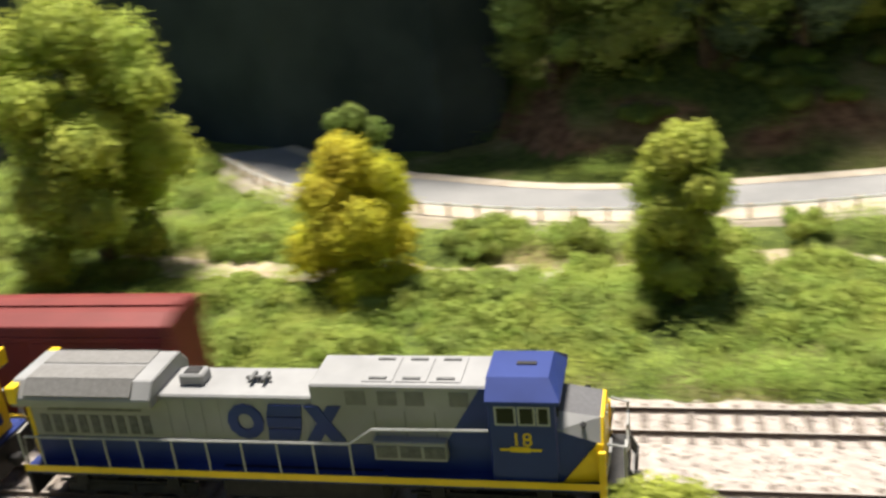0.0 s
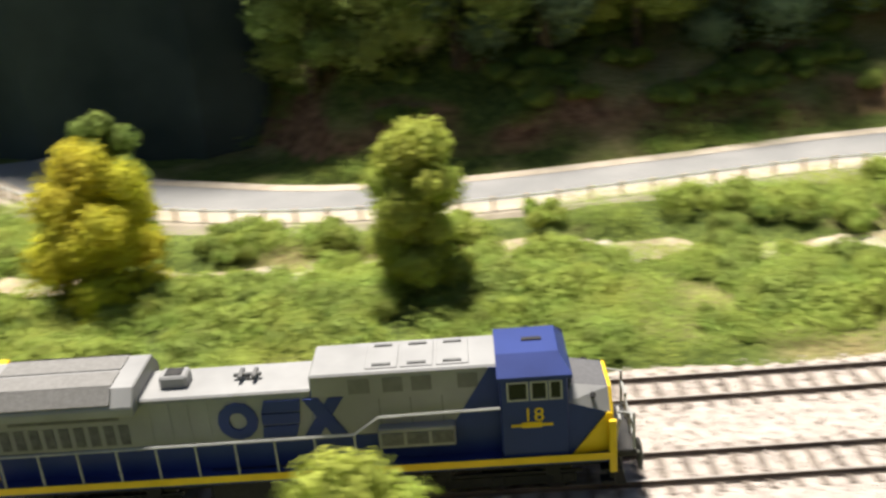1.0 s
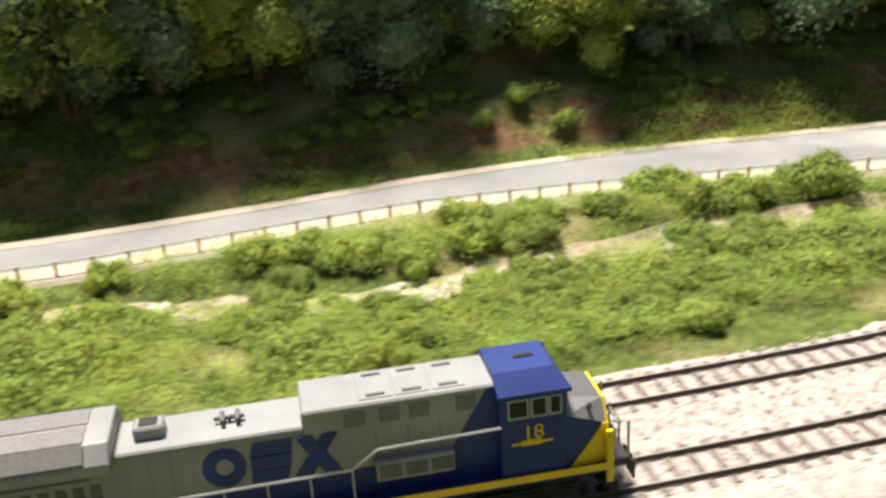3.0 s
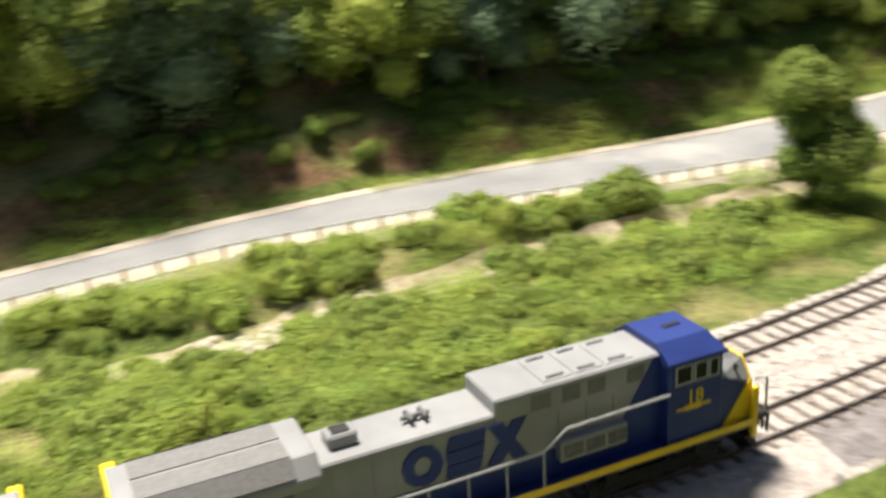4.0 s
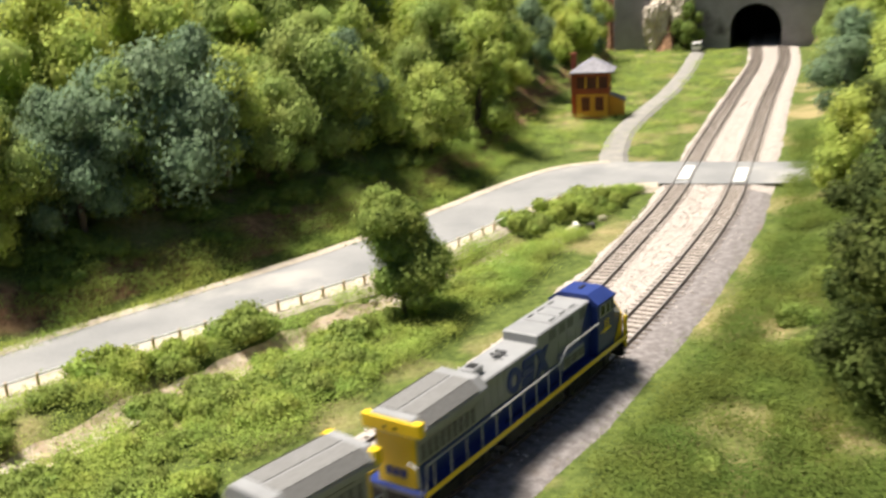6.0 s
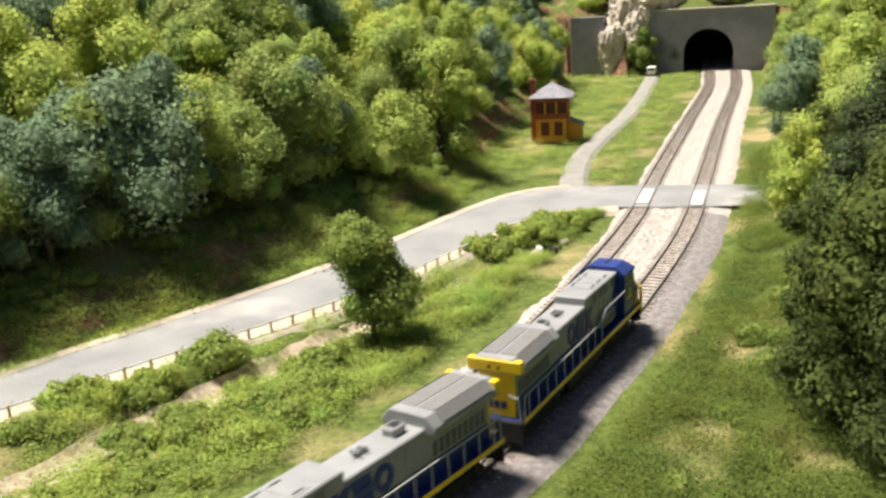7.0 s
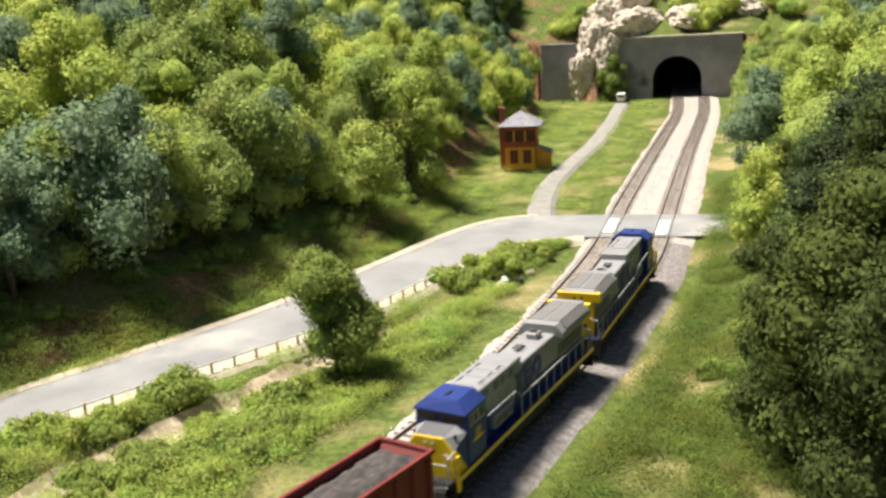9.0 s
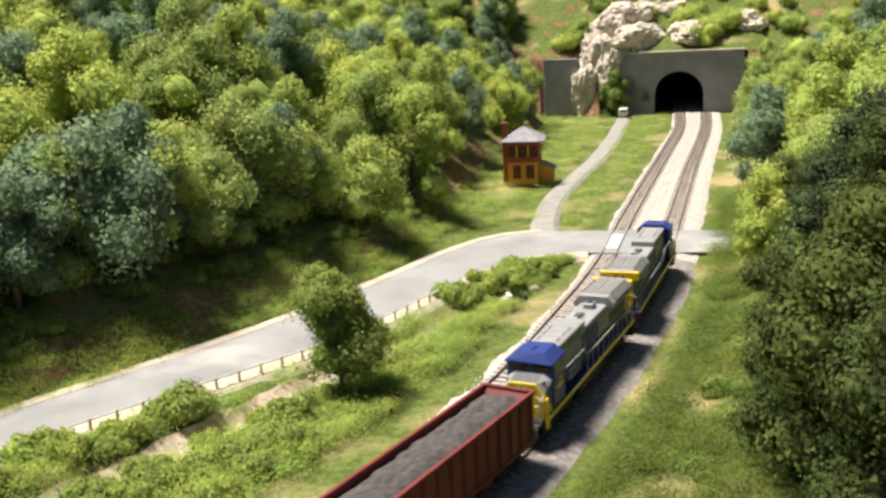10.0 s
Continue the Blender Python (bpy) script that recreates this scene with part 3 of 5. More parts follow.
def tree(name, seed, tall, wide, material, label, lobes=11, flakes=1500, low=.22, group="", trunk=True, size=.0021, profile=None, level=1, clusters=None, lobe=(.22, .3, .38, .48)):
    """A tapered trunk with limbs and a lumpy crown. low: where the crown starts."""
    g = np.random.default_rng(seed)
    thing = tagged(new(name), label, "tree", group)
    cs, rs = [], []
    for i in range(lobes):
        f = (i + .5) / lobes
        z = tall * (low + (.94 - low) * f)
        env = profile(f) if profile else math.sin(math.pi * min(1, .22 + f * .66)) ** .6
        ang = i * 2.4 + g.uniform(-.5, .5)
        rad = wide * env * g.uniform(.42, .8) * (.2 if i >= lobes - 2 else 1)
        cs.append((rad * math.cos(ang), rad * math.sin(ang), z + g.normal(0, .03) * tall))
        rs.append(wide * g.choice(lobe) * (.65 + .35 * env))
    if clusters:
        cs, rs = [], []
        for x, y, z, r in clusters:
            cs.append((x, y, z))
            rs.append(r * .72)
            for i in range(lobes // len(clusters)):
                d = Vector(g.normal(size=3)).normalized()
                cs.append((x + d.x * r * .62, y + d.y * r * .62, z + d.z * r * .66))
                rs.append(r * g.choice((.3, .38, .46)))
    else:
        cs.append((0, 0, tall * (low + .95) / 2))
        rs.append(wide * .55)
    crown = new("crown", crown_mesh("crown", leaves(cs, rs, flakes, size, g, level=level), material))
    crown.parent = thing
    if trunk:
        bm = bmesh.new()
        top = tall * .8
        lean = g.uniform(-.06, .06, 2)
        pts = [(lean[0] * h * 1000, lean[1] * h * 1000, h * 1000) for h in np.linspace(-.012, top, 6)]
        rings = []
        for i, p in enumerate(pts):
            r = (.0032 * (1 - i / 6.5) + .0005) * (tall / .11)
            rings.append([bm.verts.new((p[0] * MM + r * math.cos(a), p[1] * MM + r * math.sin(a), p[2] * MM)) for a in np.linspace(0, 2 * math.pi, 8)[:-1]])
        for a, b in zip(rings, rings[1:]):
            for k in range(7):
                bm.faces.new((a[k], a[(k + 1) % 7], b[(k + 1) % 7], b[k]))
        for c in cs[1:7]:
            h = max(.3, min(.75, c[2] / tall - .12)) * tall
            rod([(lean[0] * h * 1000, lean[1] * h * 1000, h * 1000), (c[0] * 900, c[1] * 900, c[2] * 1000)], .8, 5, bm)
        part("trunk", bm, M_TRUNK, thing)
    return thing


def build_forest():
    label = "leafy model tree with a lumpy green foam crown"
    kinds = [tree("tree", 10 + i, tall, wide, M_LEAF, label, lobes, 11000, low, "trees on the wooded hillsides", size=.0016, lobe=(.36, .46, .56))
             for i, (tall, wide, lobes, low) in enumerate(((.125, .046, 9, .14), (.14, .042, 10, .12), (.11, .05, 9, .16), (.13, .038, 9, .1), (.1, .046, 8, .16)))]
    rng = random.Random(11)
    spots = []
    # trees near the line on the right, shade painted in by darker leaves
    shady = [tree("tree", 60 + i, tall, wide, M_SHADELEAF, "tall tree on the slope by the line, its green darkened for shade", lobes, 15000, low, "trees on the wooded hillsides", size=.0013, lobe=(.3, .4, .5))
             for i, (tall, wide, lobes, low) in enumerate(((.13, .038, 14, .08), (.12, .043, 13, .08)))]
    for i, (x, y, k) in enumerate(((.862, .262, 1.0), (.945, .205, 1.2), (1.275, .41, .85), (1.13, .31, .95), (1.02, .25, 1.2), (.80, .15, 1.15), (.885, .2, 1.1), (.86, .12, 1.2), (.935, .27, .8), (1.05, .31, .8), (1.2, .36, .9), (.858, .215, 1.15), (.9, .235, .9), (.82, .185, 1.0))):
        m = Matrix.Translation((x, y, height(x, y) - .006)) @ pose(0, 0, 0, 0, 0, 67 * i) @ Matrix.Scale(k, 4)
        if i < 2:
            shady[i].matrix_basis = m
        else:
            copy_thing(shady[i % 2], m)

    def free(x, y, gap):
        if x < 1.3 and y < float(np.interp(x, n[:, 0], n[:, 1])) - .05 and x < 1.1:
            return False
        return all((x - a) ** 2 + (y - b) ** 2 > gap * gap for a, b, *_ in spots)

    f, n = np.array(FOOT), np.array(NEAR)
    # the hillside beyond the road
    tries = 0
    while tries < 9000 and len(spots) < 180:
        tries += 1
        x = rng.uniform(-.06, 3.0)
        d = (.045 if x > 1.15 else .08 if x > .6 else .095) + .95 * rng.random() ** 1.6
        y = float(np.interp(x, f[:, 0], f[:, 1])) + d
        gap = .05 + .03 * min(1, d / .4) + (.01 if x > 1.6 else 0)
        u = (x - PORTAL.x) * TRACK_DIR.x + (y - PORTAL.y) * TRACK_DIR.y
        v = -(x - PORTAL.x) * TRACK_DIR.y + (y - PORTAL.y) * TRACK_DIR.x
        if u > -.12 and v < .24:
            continue
        if free(x, y, gap):
            spots.append((x, y, rng.uniform(.8, 1.15) * (.85 if d < .03 else 1.05)))
    for x, y, s in ((.70, .825, 1.15), (.64, .85, 1.1), (.78, .84, 1.2), (.86, .86, 1.05), (.93, .845, 1.0), (1.0, .88, 1.15), (1.08, .89, .9), (.56, .845, 1.1), (.49, .85, 1.1), (.41, .84, 1.0), (.34, .83, 1.1), (.26, .825, 1.15), (.19, .815, 1.1), (.12, .815, 1.0), (.07, .81, .95)):
        if free(x, y, .03):
            spots.append((x, y + (.055 if x < .6 else .045), s * (1.2 if x < .45 else 1.05)))
    # the slope on the other side of the line
    tries, first = 0, len(spots)
    while tries < 6000 and len(spots) - first < 75:
        tries += 1
        x = rng.uniform(.95, 2.95)
        d = .125 + .55 * rng.random() ** 1.5
        y = float(np.interp(x, n[:, 0], n[:, 1])) - d
        u = (x - PORTAL.x) * TRACK_DIR.x + (y - PORTAL.y) * TRACK_DIR.y
        if u > -.05 or y < -.45 or abs(x - 1.45) < .1 and d < .16:
            continue
        if free(x, y, .055 + .02 * min(1, d / .4)):
            spots.append((x, y, rng.uniform(.85, 1.25)))
    for i, (x, y, s) in enumerate(spots):
        m = Matrix.Translation((x, y, height(x, y) - .006)) @ pose(0, 0, 0, rng.uniform(-4, 4), rng.uniform(-4, 4), rng.uniform(0, 360)) @ Matrix.Scale(s, 4)
        if i < len(kinds):
            kinds[i].matrix_basis = m
        else:
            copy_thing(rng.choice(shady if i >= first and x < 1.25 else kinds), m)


def build_far_woods():
    """The closed canopy high on the hills, and scrub over the tunnel, too many to tell apart."""
    g = np.random.default_rng(77)
    rng = random.Random(78)
    f, n = np.array(FOOT), np.array(NEAR)
    for hue in range(3):
        vs, fs, slots, k = [], [], [], 0
        for _ in range(150):
            kind = rng.random()
            scrub = False
            if kind < .58:
                x = rng.uniform(.2, 3.3)
                y = float(np.interp(x, f[:, 0], f[:, 1])) + .2 + 1.0 * rng.random()
            elif kind < .78:
                x = rng.uniform(1.0, 3.1)
                y = float(np.interp(x, n[:, 0], n[:, 1])) - .18 - .5 * rng.random()
            else:
                u, v = rng.uniform(.05, .9), rng.uniform(-.34, .3)
                x, y = PORTAL.x + TRACK_DIR.x * u - TRACK_DIR.y * v, PORTAL.y + TRACK_DIR.y * u + TRACK_DIR.x * v
                scrub = True
            u = (x - PORTAL.x) * TRACK_DIR.x + (y - PORTAL.y) * TRACK_DIR.y
            v = -(x - PORTAL.x) * TRACK_DIR.y + (y - PORTAL.y) * TRACK_DIR.x
            if not scrub and abs(v) < .3 and u > -.12:
                continue
            z = .152 + .52 * min(u, 1.2) if scrub else height(x, y)
            r = rng.uniform(.02, .04) if scrub else rng.uniform(.036, .055)
            tall = r * (.7 if scrub else 1.5)
            cs = [(x + g.normal(0, r * .5), y + g.normal(0, r * .5), z + tall * g.uniform(.35, 1.1)) for _ in range(5)]
            a, b, c, e = leaves(cs, g.uniform(.55, .8, 5) * r, 2400, .0018, g)
            vs.append(a)
            fs += [tuple(i + k for i in q) for q in b]
            slots.append(e)
            k += len(a)
        o = new("far_woods", raw("far_woods", np.vstack(vs), fs, (M_LEAF, M_MIDLEAF, M_LEAF)[hue], True))
        o.data.normals_split_custom_set_from_vertices(np.vstack(slots))
        tagged(o, "dense mixed green woods covering the upper hillside", "woods", kind="stuff")


def stand(thing, x, y, turn=0, sink=.005):
    thing.matrix_basis = pose(x, y, height(x, y) - sink, 0, 0, turn)
    return thing


def build_field_trees():
    stand(tree("tree", 31, .172, .066, M_BRIGHT, "tall broad yellow-green tree beside the meadow", 20, 30000, .1, size=.0017, level=2, lobe=(.3, .38, .48)), -.192, .60)
    stand(tree("tree", 32, .088, .042, M_YLEAF, "small upright tree with yellowing leaves", 16, 20000, .08, size=.0013, level=2, lobe=(.34, .42, .5), profile=lambda f: 1 - .25 * f ** 5), -.014, .575)
    stand(tree("tree", 33, .098, .03, M_BRIGHT, "slim leaning tree with a light green crown", 14, 19000, .1, size=.0013, level=2, lobe=(.36, .46, .56), profile=lambda f: 1.1 - .45 * math.sin(math.pi * f)), .165, .55)
    stand(tree("tree", 34, .088, .026, M_MIDLEAF, "dull green tree behind the yellowing one", 12, 12000, .15, size=.0013, level=2, lobe=(.36, .46)), -.045, .69)
    stand(tree("tree", 35, .094, .031, M_MIDLEAF, "forked dull green tree with a rounded lower crown", 24, 24000, .24, size=.0012, level=2, clusters=((.004, .018, .074, .036), (.008, .002, .068, .026), (.006, -.012, .041, .036))), .797, .58)
    stand(tree("tree", 36, .074, .033, M_BRIGHT, "small bright green tree on the near side of the line", 11, 14000, .2, size=.0012, level=2, lobe=(.36, .46)), .156, .278, sink=0)
    stand(tree("tree", 37, .12, .05, M_MIDLEAF, "dark green tree beside the tunnel portal", 14, 10000, .02, size=.0017, level=2, lobe=(.36, .46)), 2.753, 1.411)


def sward(vs, fs, ns, material):
    me = raw("ground_cover", np.vstack(vs), fs, material, True)
    me.normals_split_custom_set_from_vertices(np.vstack(ns))
    return me


def build_cover():
    """Low shrubs as things, ground cover as stuff."""
    g = np.random.default_rng(8)
    rng = random.Random(21)
    kinds = []
    for i in range(4):
        k = 9
        cs = [(g.normal(0, .011), g.normal(0, .009), .006 + g.uniform(0, .006)) for _ in range(k)]
        me = crown_mesh("shrub", leaves(cs, g.uniform(.005, .010, k), 3400, .0011, g, .8), M_SHRUB)
        ob = tagged(new("shrub", me), "low bright green leafy shrub in the meadow", "shrub", "shrubs in the meadow")
        kinds.append(ob)
    spots = []
    n = np.array(FAR)
    r = np.array(ROAD_N)
    while len(spots) < 290:
        x = rng.uniform(-.35, 1.2)
        y0, y1 = float(np.interp(x, n[:, 0], n[:, 1])) + .05, float(np.interp(x, r[:, 0], r[:, 1])) - .03
        y = rng.uniform(y0, y1)
        if abs(y - ditch_y(x)) < .021 or (x > .55 and y < y0 + .03):
            continue
        if x > .75 and rng.random() < .45:
            continue
        s = rng.uniform(.55, 1.15) * (1.35 if abs(y - .65) < .02 and x > .05 else .9)
        spots.append((x, y, s))
    for i, (x, y, s) in enumerate(spots):
        m = Matrix.Translation((x, y, height(x, y) - .005)) @ pose(0, 0, 0, 0, 0, rng.uniform(0, 360)) @ Matrix.Scale(s, 4)
        if i < 4:
            kinds[i].matrix_basis = m
        else:
            copy_thing(rng.choice(kinds), m)
    mass = [(g.normal(0, .012), g.normal(0, .01), .007 + g.uniform(0, .007)) for _ in range(9)]
    bush = tagged(new("bush", crown_mesh("bush", leaves(mass, g.uniform(.006, .011, 9), 3000, .0012, g, .8), M_DARKLEAF)), "dark green bush on the shaded bank", "bush", "bushes on the bank")
    ft, near0 = np.array(FOOT), np.array(NEAR)
    places = [(-.2, .735), (-.165, .715), (-.235, .71), (-.13, .69), (-.1, .705), (-.27, .72)]
    for _ in range(46):
        x = rng.uniform(.05, 1.2)
        places.append((x, float(np.interp(x, ft[:, 0], ft[:, 1])) + rng.uniform(.06, .15)))
    for _ in range(75):
        x = rng.uniform(.58, 1.5)
        places.append((x, float(np.interp(x, near0[:, 0], near0[:, 1])) - rng.uniform(.105, .26)))
    while len(places) < 185:
        x = rng.uniform(.38, 1.3) if len(places) > 138 else rng.uniform(.1, .45)
        d = rng.uniform(.03, .075) if x > .45 else rng.uniform(.04, .07)
        places.append((x, float(np.interp(x, ft[:, 0], ft[:, 1])) + d))
    for i, (x, y) in enumerate(places):
        m = Matrix.Translation((x, y, height(x, y) - .006)) @ pose(0, 0, 0, 0, 0, rng.uniform(0, 360)) @ Matrix.Scale(rng.uniform(.6, 1.1), 4)
        if i:
            copy_thing(bush, m)
        else:
            bush.matrix_basis = m
    # ground cover of small tufts
    vs, fs, ns, k = [], [], [], 0
    near = np.array(NEAR)
    f = np.array(FOOT)
    tufts = []
    while len(tufts) < 13000:
        x = rng.uniform(-.5, 2.6)
        zone = rng.random()
        if zone < .48:
            if x > 1.25:
                continue
            y = rng.uniform(float(np.interp(x, n[:, 0], n[:, 1])) + .03 + .026 * min(1, max(0, (x - .3) / .3)), float(np.interp(x, r[:, 0], r[:, 1])) - .022)
            if abs(y - ditch_y(x)) < .014 + .007 * math.sin(x * 31) + (.006 if .34 < x < .5 else 0) and rng.random() < .93:
                continue
        elif zone < .56:
            x = rng.uniform(1.3, 2.75)
            a, b = float(np.interp(x, n[:, 0], n[:, 1])) + .04, float(np.interp(x, f[:, 0], f[:, 1])) + .05
            y = rng.uniform(a, b)
            ly = float(np.interp(x, (1.36, 1.585, 1.97, 2.606, 2.72), (.755, .878, 1.025, 1.307, 1.36)))
            if abs(y - ly) < .022 or x < 1.42 and y < .85 or abs(x - 1.685) < .05 and abs(y - 1.0) < .05:
                continue
        elif zone < .88:
            x = rng.uniform(.45, 1.7)
            y = float(np.interp(x, near[:, 0], near[:, 1])) - .06 - .24 * rng.random()
        else:
            x = rng.uniform(0, 1.5)
            y = float(np.interp(x, f[:, 0], f[:, 1])) + rng.uniform(-.014, .07)
            if noise.noise((x * 9, y * 14, 4)) < (.12 if x < .55 else -.3):
                continue
        if (x - 1.09) ** 2 + (y - .617) ** 2 < .0006:
            continue
        if noise.noise((x * 16, y * 22, 7)) < (-.08 if x > .55 and zone < .48 else -.22) and rng.random() < .85:
            continue
        tufts.append((x, y))
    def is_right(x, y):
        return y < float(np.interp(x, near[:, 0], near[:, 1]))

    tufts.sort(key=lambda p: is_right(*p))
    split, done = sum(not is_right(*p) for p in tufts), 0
    for x, y in tufts:
        if done == split:
            tagged(new("ground_cover", sward(vs, fs, ns, M_COVER)), "dense low bright green ground cover", "grass", kind="stuff")
            vs, fs, ns, k = [], [], [], 0
        done += 1
        c = int(g.integers(85, 115))
        h = height(x, y)
        mound = max(0, .35 + noise.noise((x * 34, y * 34, 2)) + .5 * noise.noise((x * 80, y * 80, 6)))
        rr = g.uniform(.004, .008) + .003 * mound
        d = g.normal(size=(c, 3)) * (rr, rr, rr * .3)
        at = d + (x, y, h + .001 + .004 * mound)
        at[:, 2] = np.maximum(at[:, 2], h - .001)
        u = g.normal(size=(c, 3)) * (1, 1, .45)
        u /= np.linalg.norm(u, axis=1)[:, None]
        w = np.cross(u, g.normal(size=(c, 3)) * (.3, .3, 1))
        w /= np.linalg.norm(w, axis=1)[:, None]
        sz = g.uniform(.0005, .00095, (c, 1))
        up = np.array((0, 0, 1)) + d / rr * (.5, .5, .2) + .2 * g.normal(size=(c, 3))
        vs.append(face_out(np.stack([at - u * sz - w * sz * .5, at + w * sz * .9, at + u * sz - w * sz * .4], 1).reshape(-1, 3), up))
        ns.append(np.repeat(up / np.linalg.norm(up, axis=1)[:, None], 3, axis=0))
        fs += [(k + 3 * i, k + 3 * i + 1, k + 3 * i + 2) for i in range(c)]
        k += 3 * c
    # tufts right of the line take the cover colour darkened for shade
    tagged(new("ground_cover", sward(vs, fs, ns, M_SHADECOVER)), "dense green ground cover on the slope, darkened for shade", "grass", kind="stuff")


# ---------------------------------------------------------------- buildings
def build_tunnel():
    turn = math.degrees(math.atan2(TRACK_DIR.y, TRACK_DIR.x))
    p = tagged(new("tunnel_portal"), "dark grey concrete double-track tunnel portal with pale coping", "tunnel portal", kind="structure")
    p.matrix_basis = pose(PORTAL.x, PORTAL.y, 0, 0, 0, turn)
    arch = [(66 * math.cos(a), 48 + 64 * math.sin(a)) for a in np.linspace(0, math.pi, 21)]
    outer_l, outer_r = 158, -172
    ring = [(66, -6), *arch, (-66, -6)]
    part("portal_wall", prism([(outer_r, -6), (outer_r, 162), (outer_l, 162), (outer_l, -6), *ring], 0, 26, axis="x"), M_CONC, p)
    part("coping", shape((-5, 30, outer_r - 2, outer_l + 3, 162.5, 168), bevel=1), M_CAP, p, "pale concrete coping")
    part("wing_wall", shape((-22, 4, 276, 372, -10, 158), bevel=1), M_CONC, p, "dark grey concrete wing wall behind the rocks")
    bm = bmesh.new()
    for a, b in zip(ring, ring[1:]):
        q = [bm.verts.new((d * MM, y * MM, z * MM)) for d, (y, z) in ((26, a), (26, b), (420, b), (420, a))]
        bm.faces.new(q)
    bm.faces.new([bm.verts.new((420 * MM, y * MM, z * MM)) for y, z in ring])
    part("lining", bm, M_DARK, p, "black unlit tunnel lining")
    # hill over the bore
    us, vv = np.linspace(.02, 1.6, 60), np.linspace(-.32, .26, 28)
    verts, faces = [], []
    for u in us:
        for v in vv:
            q = PORTAL + TRACK_DIR * float(u) + Vector((-TRACK_DIR.y, TRACK_DIR.x, 0)) * float(v)
            z = .152 + .52 * min(u, 1.2) + .035 * noise.noise((q.x * 9, q.y * 9, 1)) * min(1, u * 8) + .02 * noise.noise((q.x * 30, q.y * 30, 2)) * min(1, u * 8)
            verts.append((q.x, q.y, z))
    faces = [(i * 28 + j, (i + 1) * 28 + j, (i + 1) * 28 + j + 1, i * 28 + j + 1) for i in range(59) for j in range(27)]
    tagged(new("hill", raw("hill", verts, [f[::-1] for f in faces], M_HILL, True)), "green hill over the tunnel", "hill", kind="structure")


def rock(name, seed, size, label, stretch=(1, 1, 1), group=""):
    bm = bmesh.new()
    bmesh.ops.create_icosphere(bm, subdivisions=4, radius=1)
    for v in bm.verts:
        n1 = noise.noise(v.co * 1.3 + Vector((seed, 0, 0))) + .8 * abs(noise.noise(v.co * 3.1 + Vector((0, seed, 0)))) + .6 * abs(noise.noise(v.co * 7)) + .35 * abs(noise.noise(v.co * 15)) - .3
        v.co = Vector((v.co.x * stretch[0], v.co.y * stretch[1], v.co.z * stretch[2])) * size * (1 + .3 * n1)
    me = bpy.data.meshes.new(name)
    bm.to_mesh(me)
    bm.free()
    me.materials.append(M_ROCK)
    return tagged(new(name, me), label, "rock", group)


def build_rocks():
    left = Vector((-TRACK_DIR.y, TRACK_DIR.x, 0))
    for i, (u, v, z, s, st) in enumerate(((-.01, .255, .06, .06, (.8, .6, 1.5)), (.05, .225, .15, .06, (1, .8, 1.4)), (.1, .12, .2, .06, (1, 1.8, .8)), (.13, -.02, .205, .05, (1, 1.9, .8)), (.17, -.17, .22, .05, (1, 1.6, .9)), (.3, .05, .29, .06, (1, 1.9, .8)), (.36, -.15, .32, .06, (1, 1.5, .8)), (.42, .25, .36, .07, (1, 1.2, .8)), (.02, .2, .03, .05, (.8, .7, 1)), (.0, .2, .1, .05, (.6, .8, 1.3)), (.03, .18, .15, .05, (.8, .8, .9)), (.1, .2, .22, .06, (1, .8, 1)), (.16, .15, .27, .05, (1, 1.3, .8)))):
        q = PORTAL + TRACK_DIR * u + left * v
        rock("cliff_rock", 3 + i * 7, s, "pale tan rock outcrop beside the tunnel portal", st, "cliff rocks").matrix_basis = pose(q.x, q.y, z, 0, 0, 23 + i * 30)
    rng = random.Random(3)
    base = [rock("stone", 40 + i, .006, "pale tan stone lying in the dry ditch", (1.3, 1, .7), "stones in the ditch") for i in range(3)]
    for i in range(150):
        x = rng.uniform(.35, .5) if i > 110 else rng.uniform(-.05, 1.15) if i > 70 else rng.choice((.06, .12, .25, .39, .42, .45, .48, .6, .85)) + rng.gauss(0, .02)
        y = float(ditch_y(x)) + rng.gauss(0, .006)
        m = Matrix.Translation((x, y, height(x, y) - .002)) @ pose(0, 0, 0, 0, 0, rng.uniform(0, 360)) @ Matrix.Scale(rng.choice((.3, .4, .5, .7, 1.1)) * (1.25 if i > 110 else 1), 4)
        if i < 3:
            base[i].matrix_basis = m
        else:
            copy_thing(rng.choice(base), m)


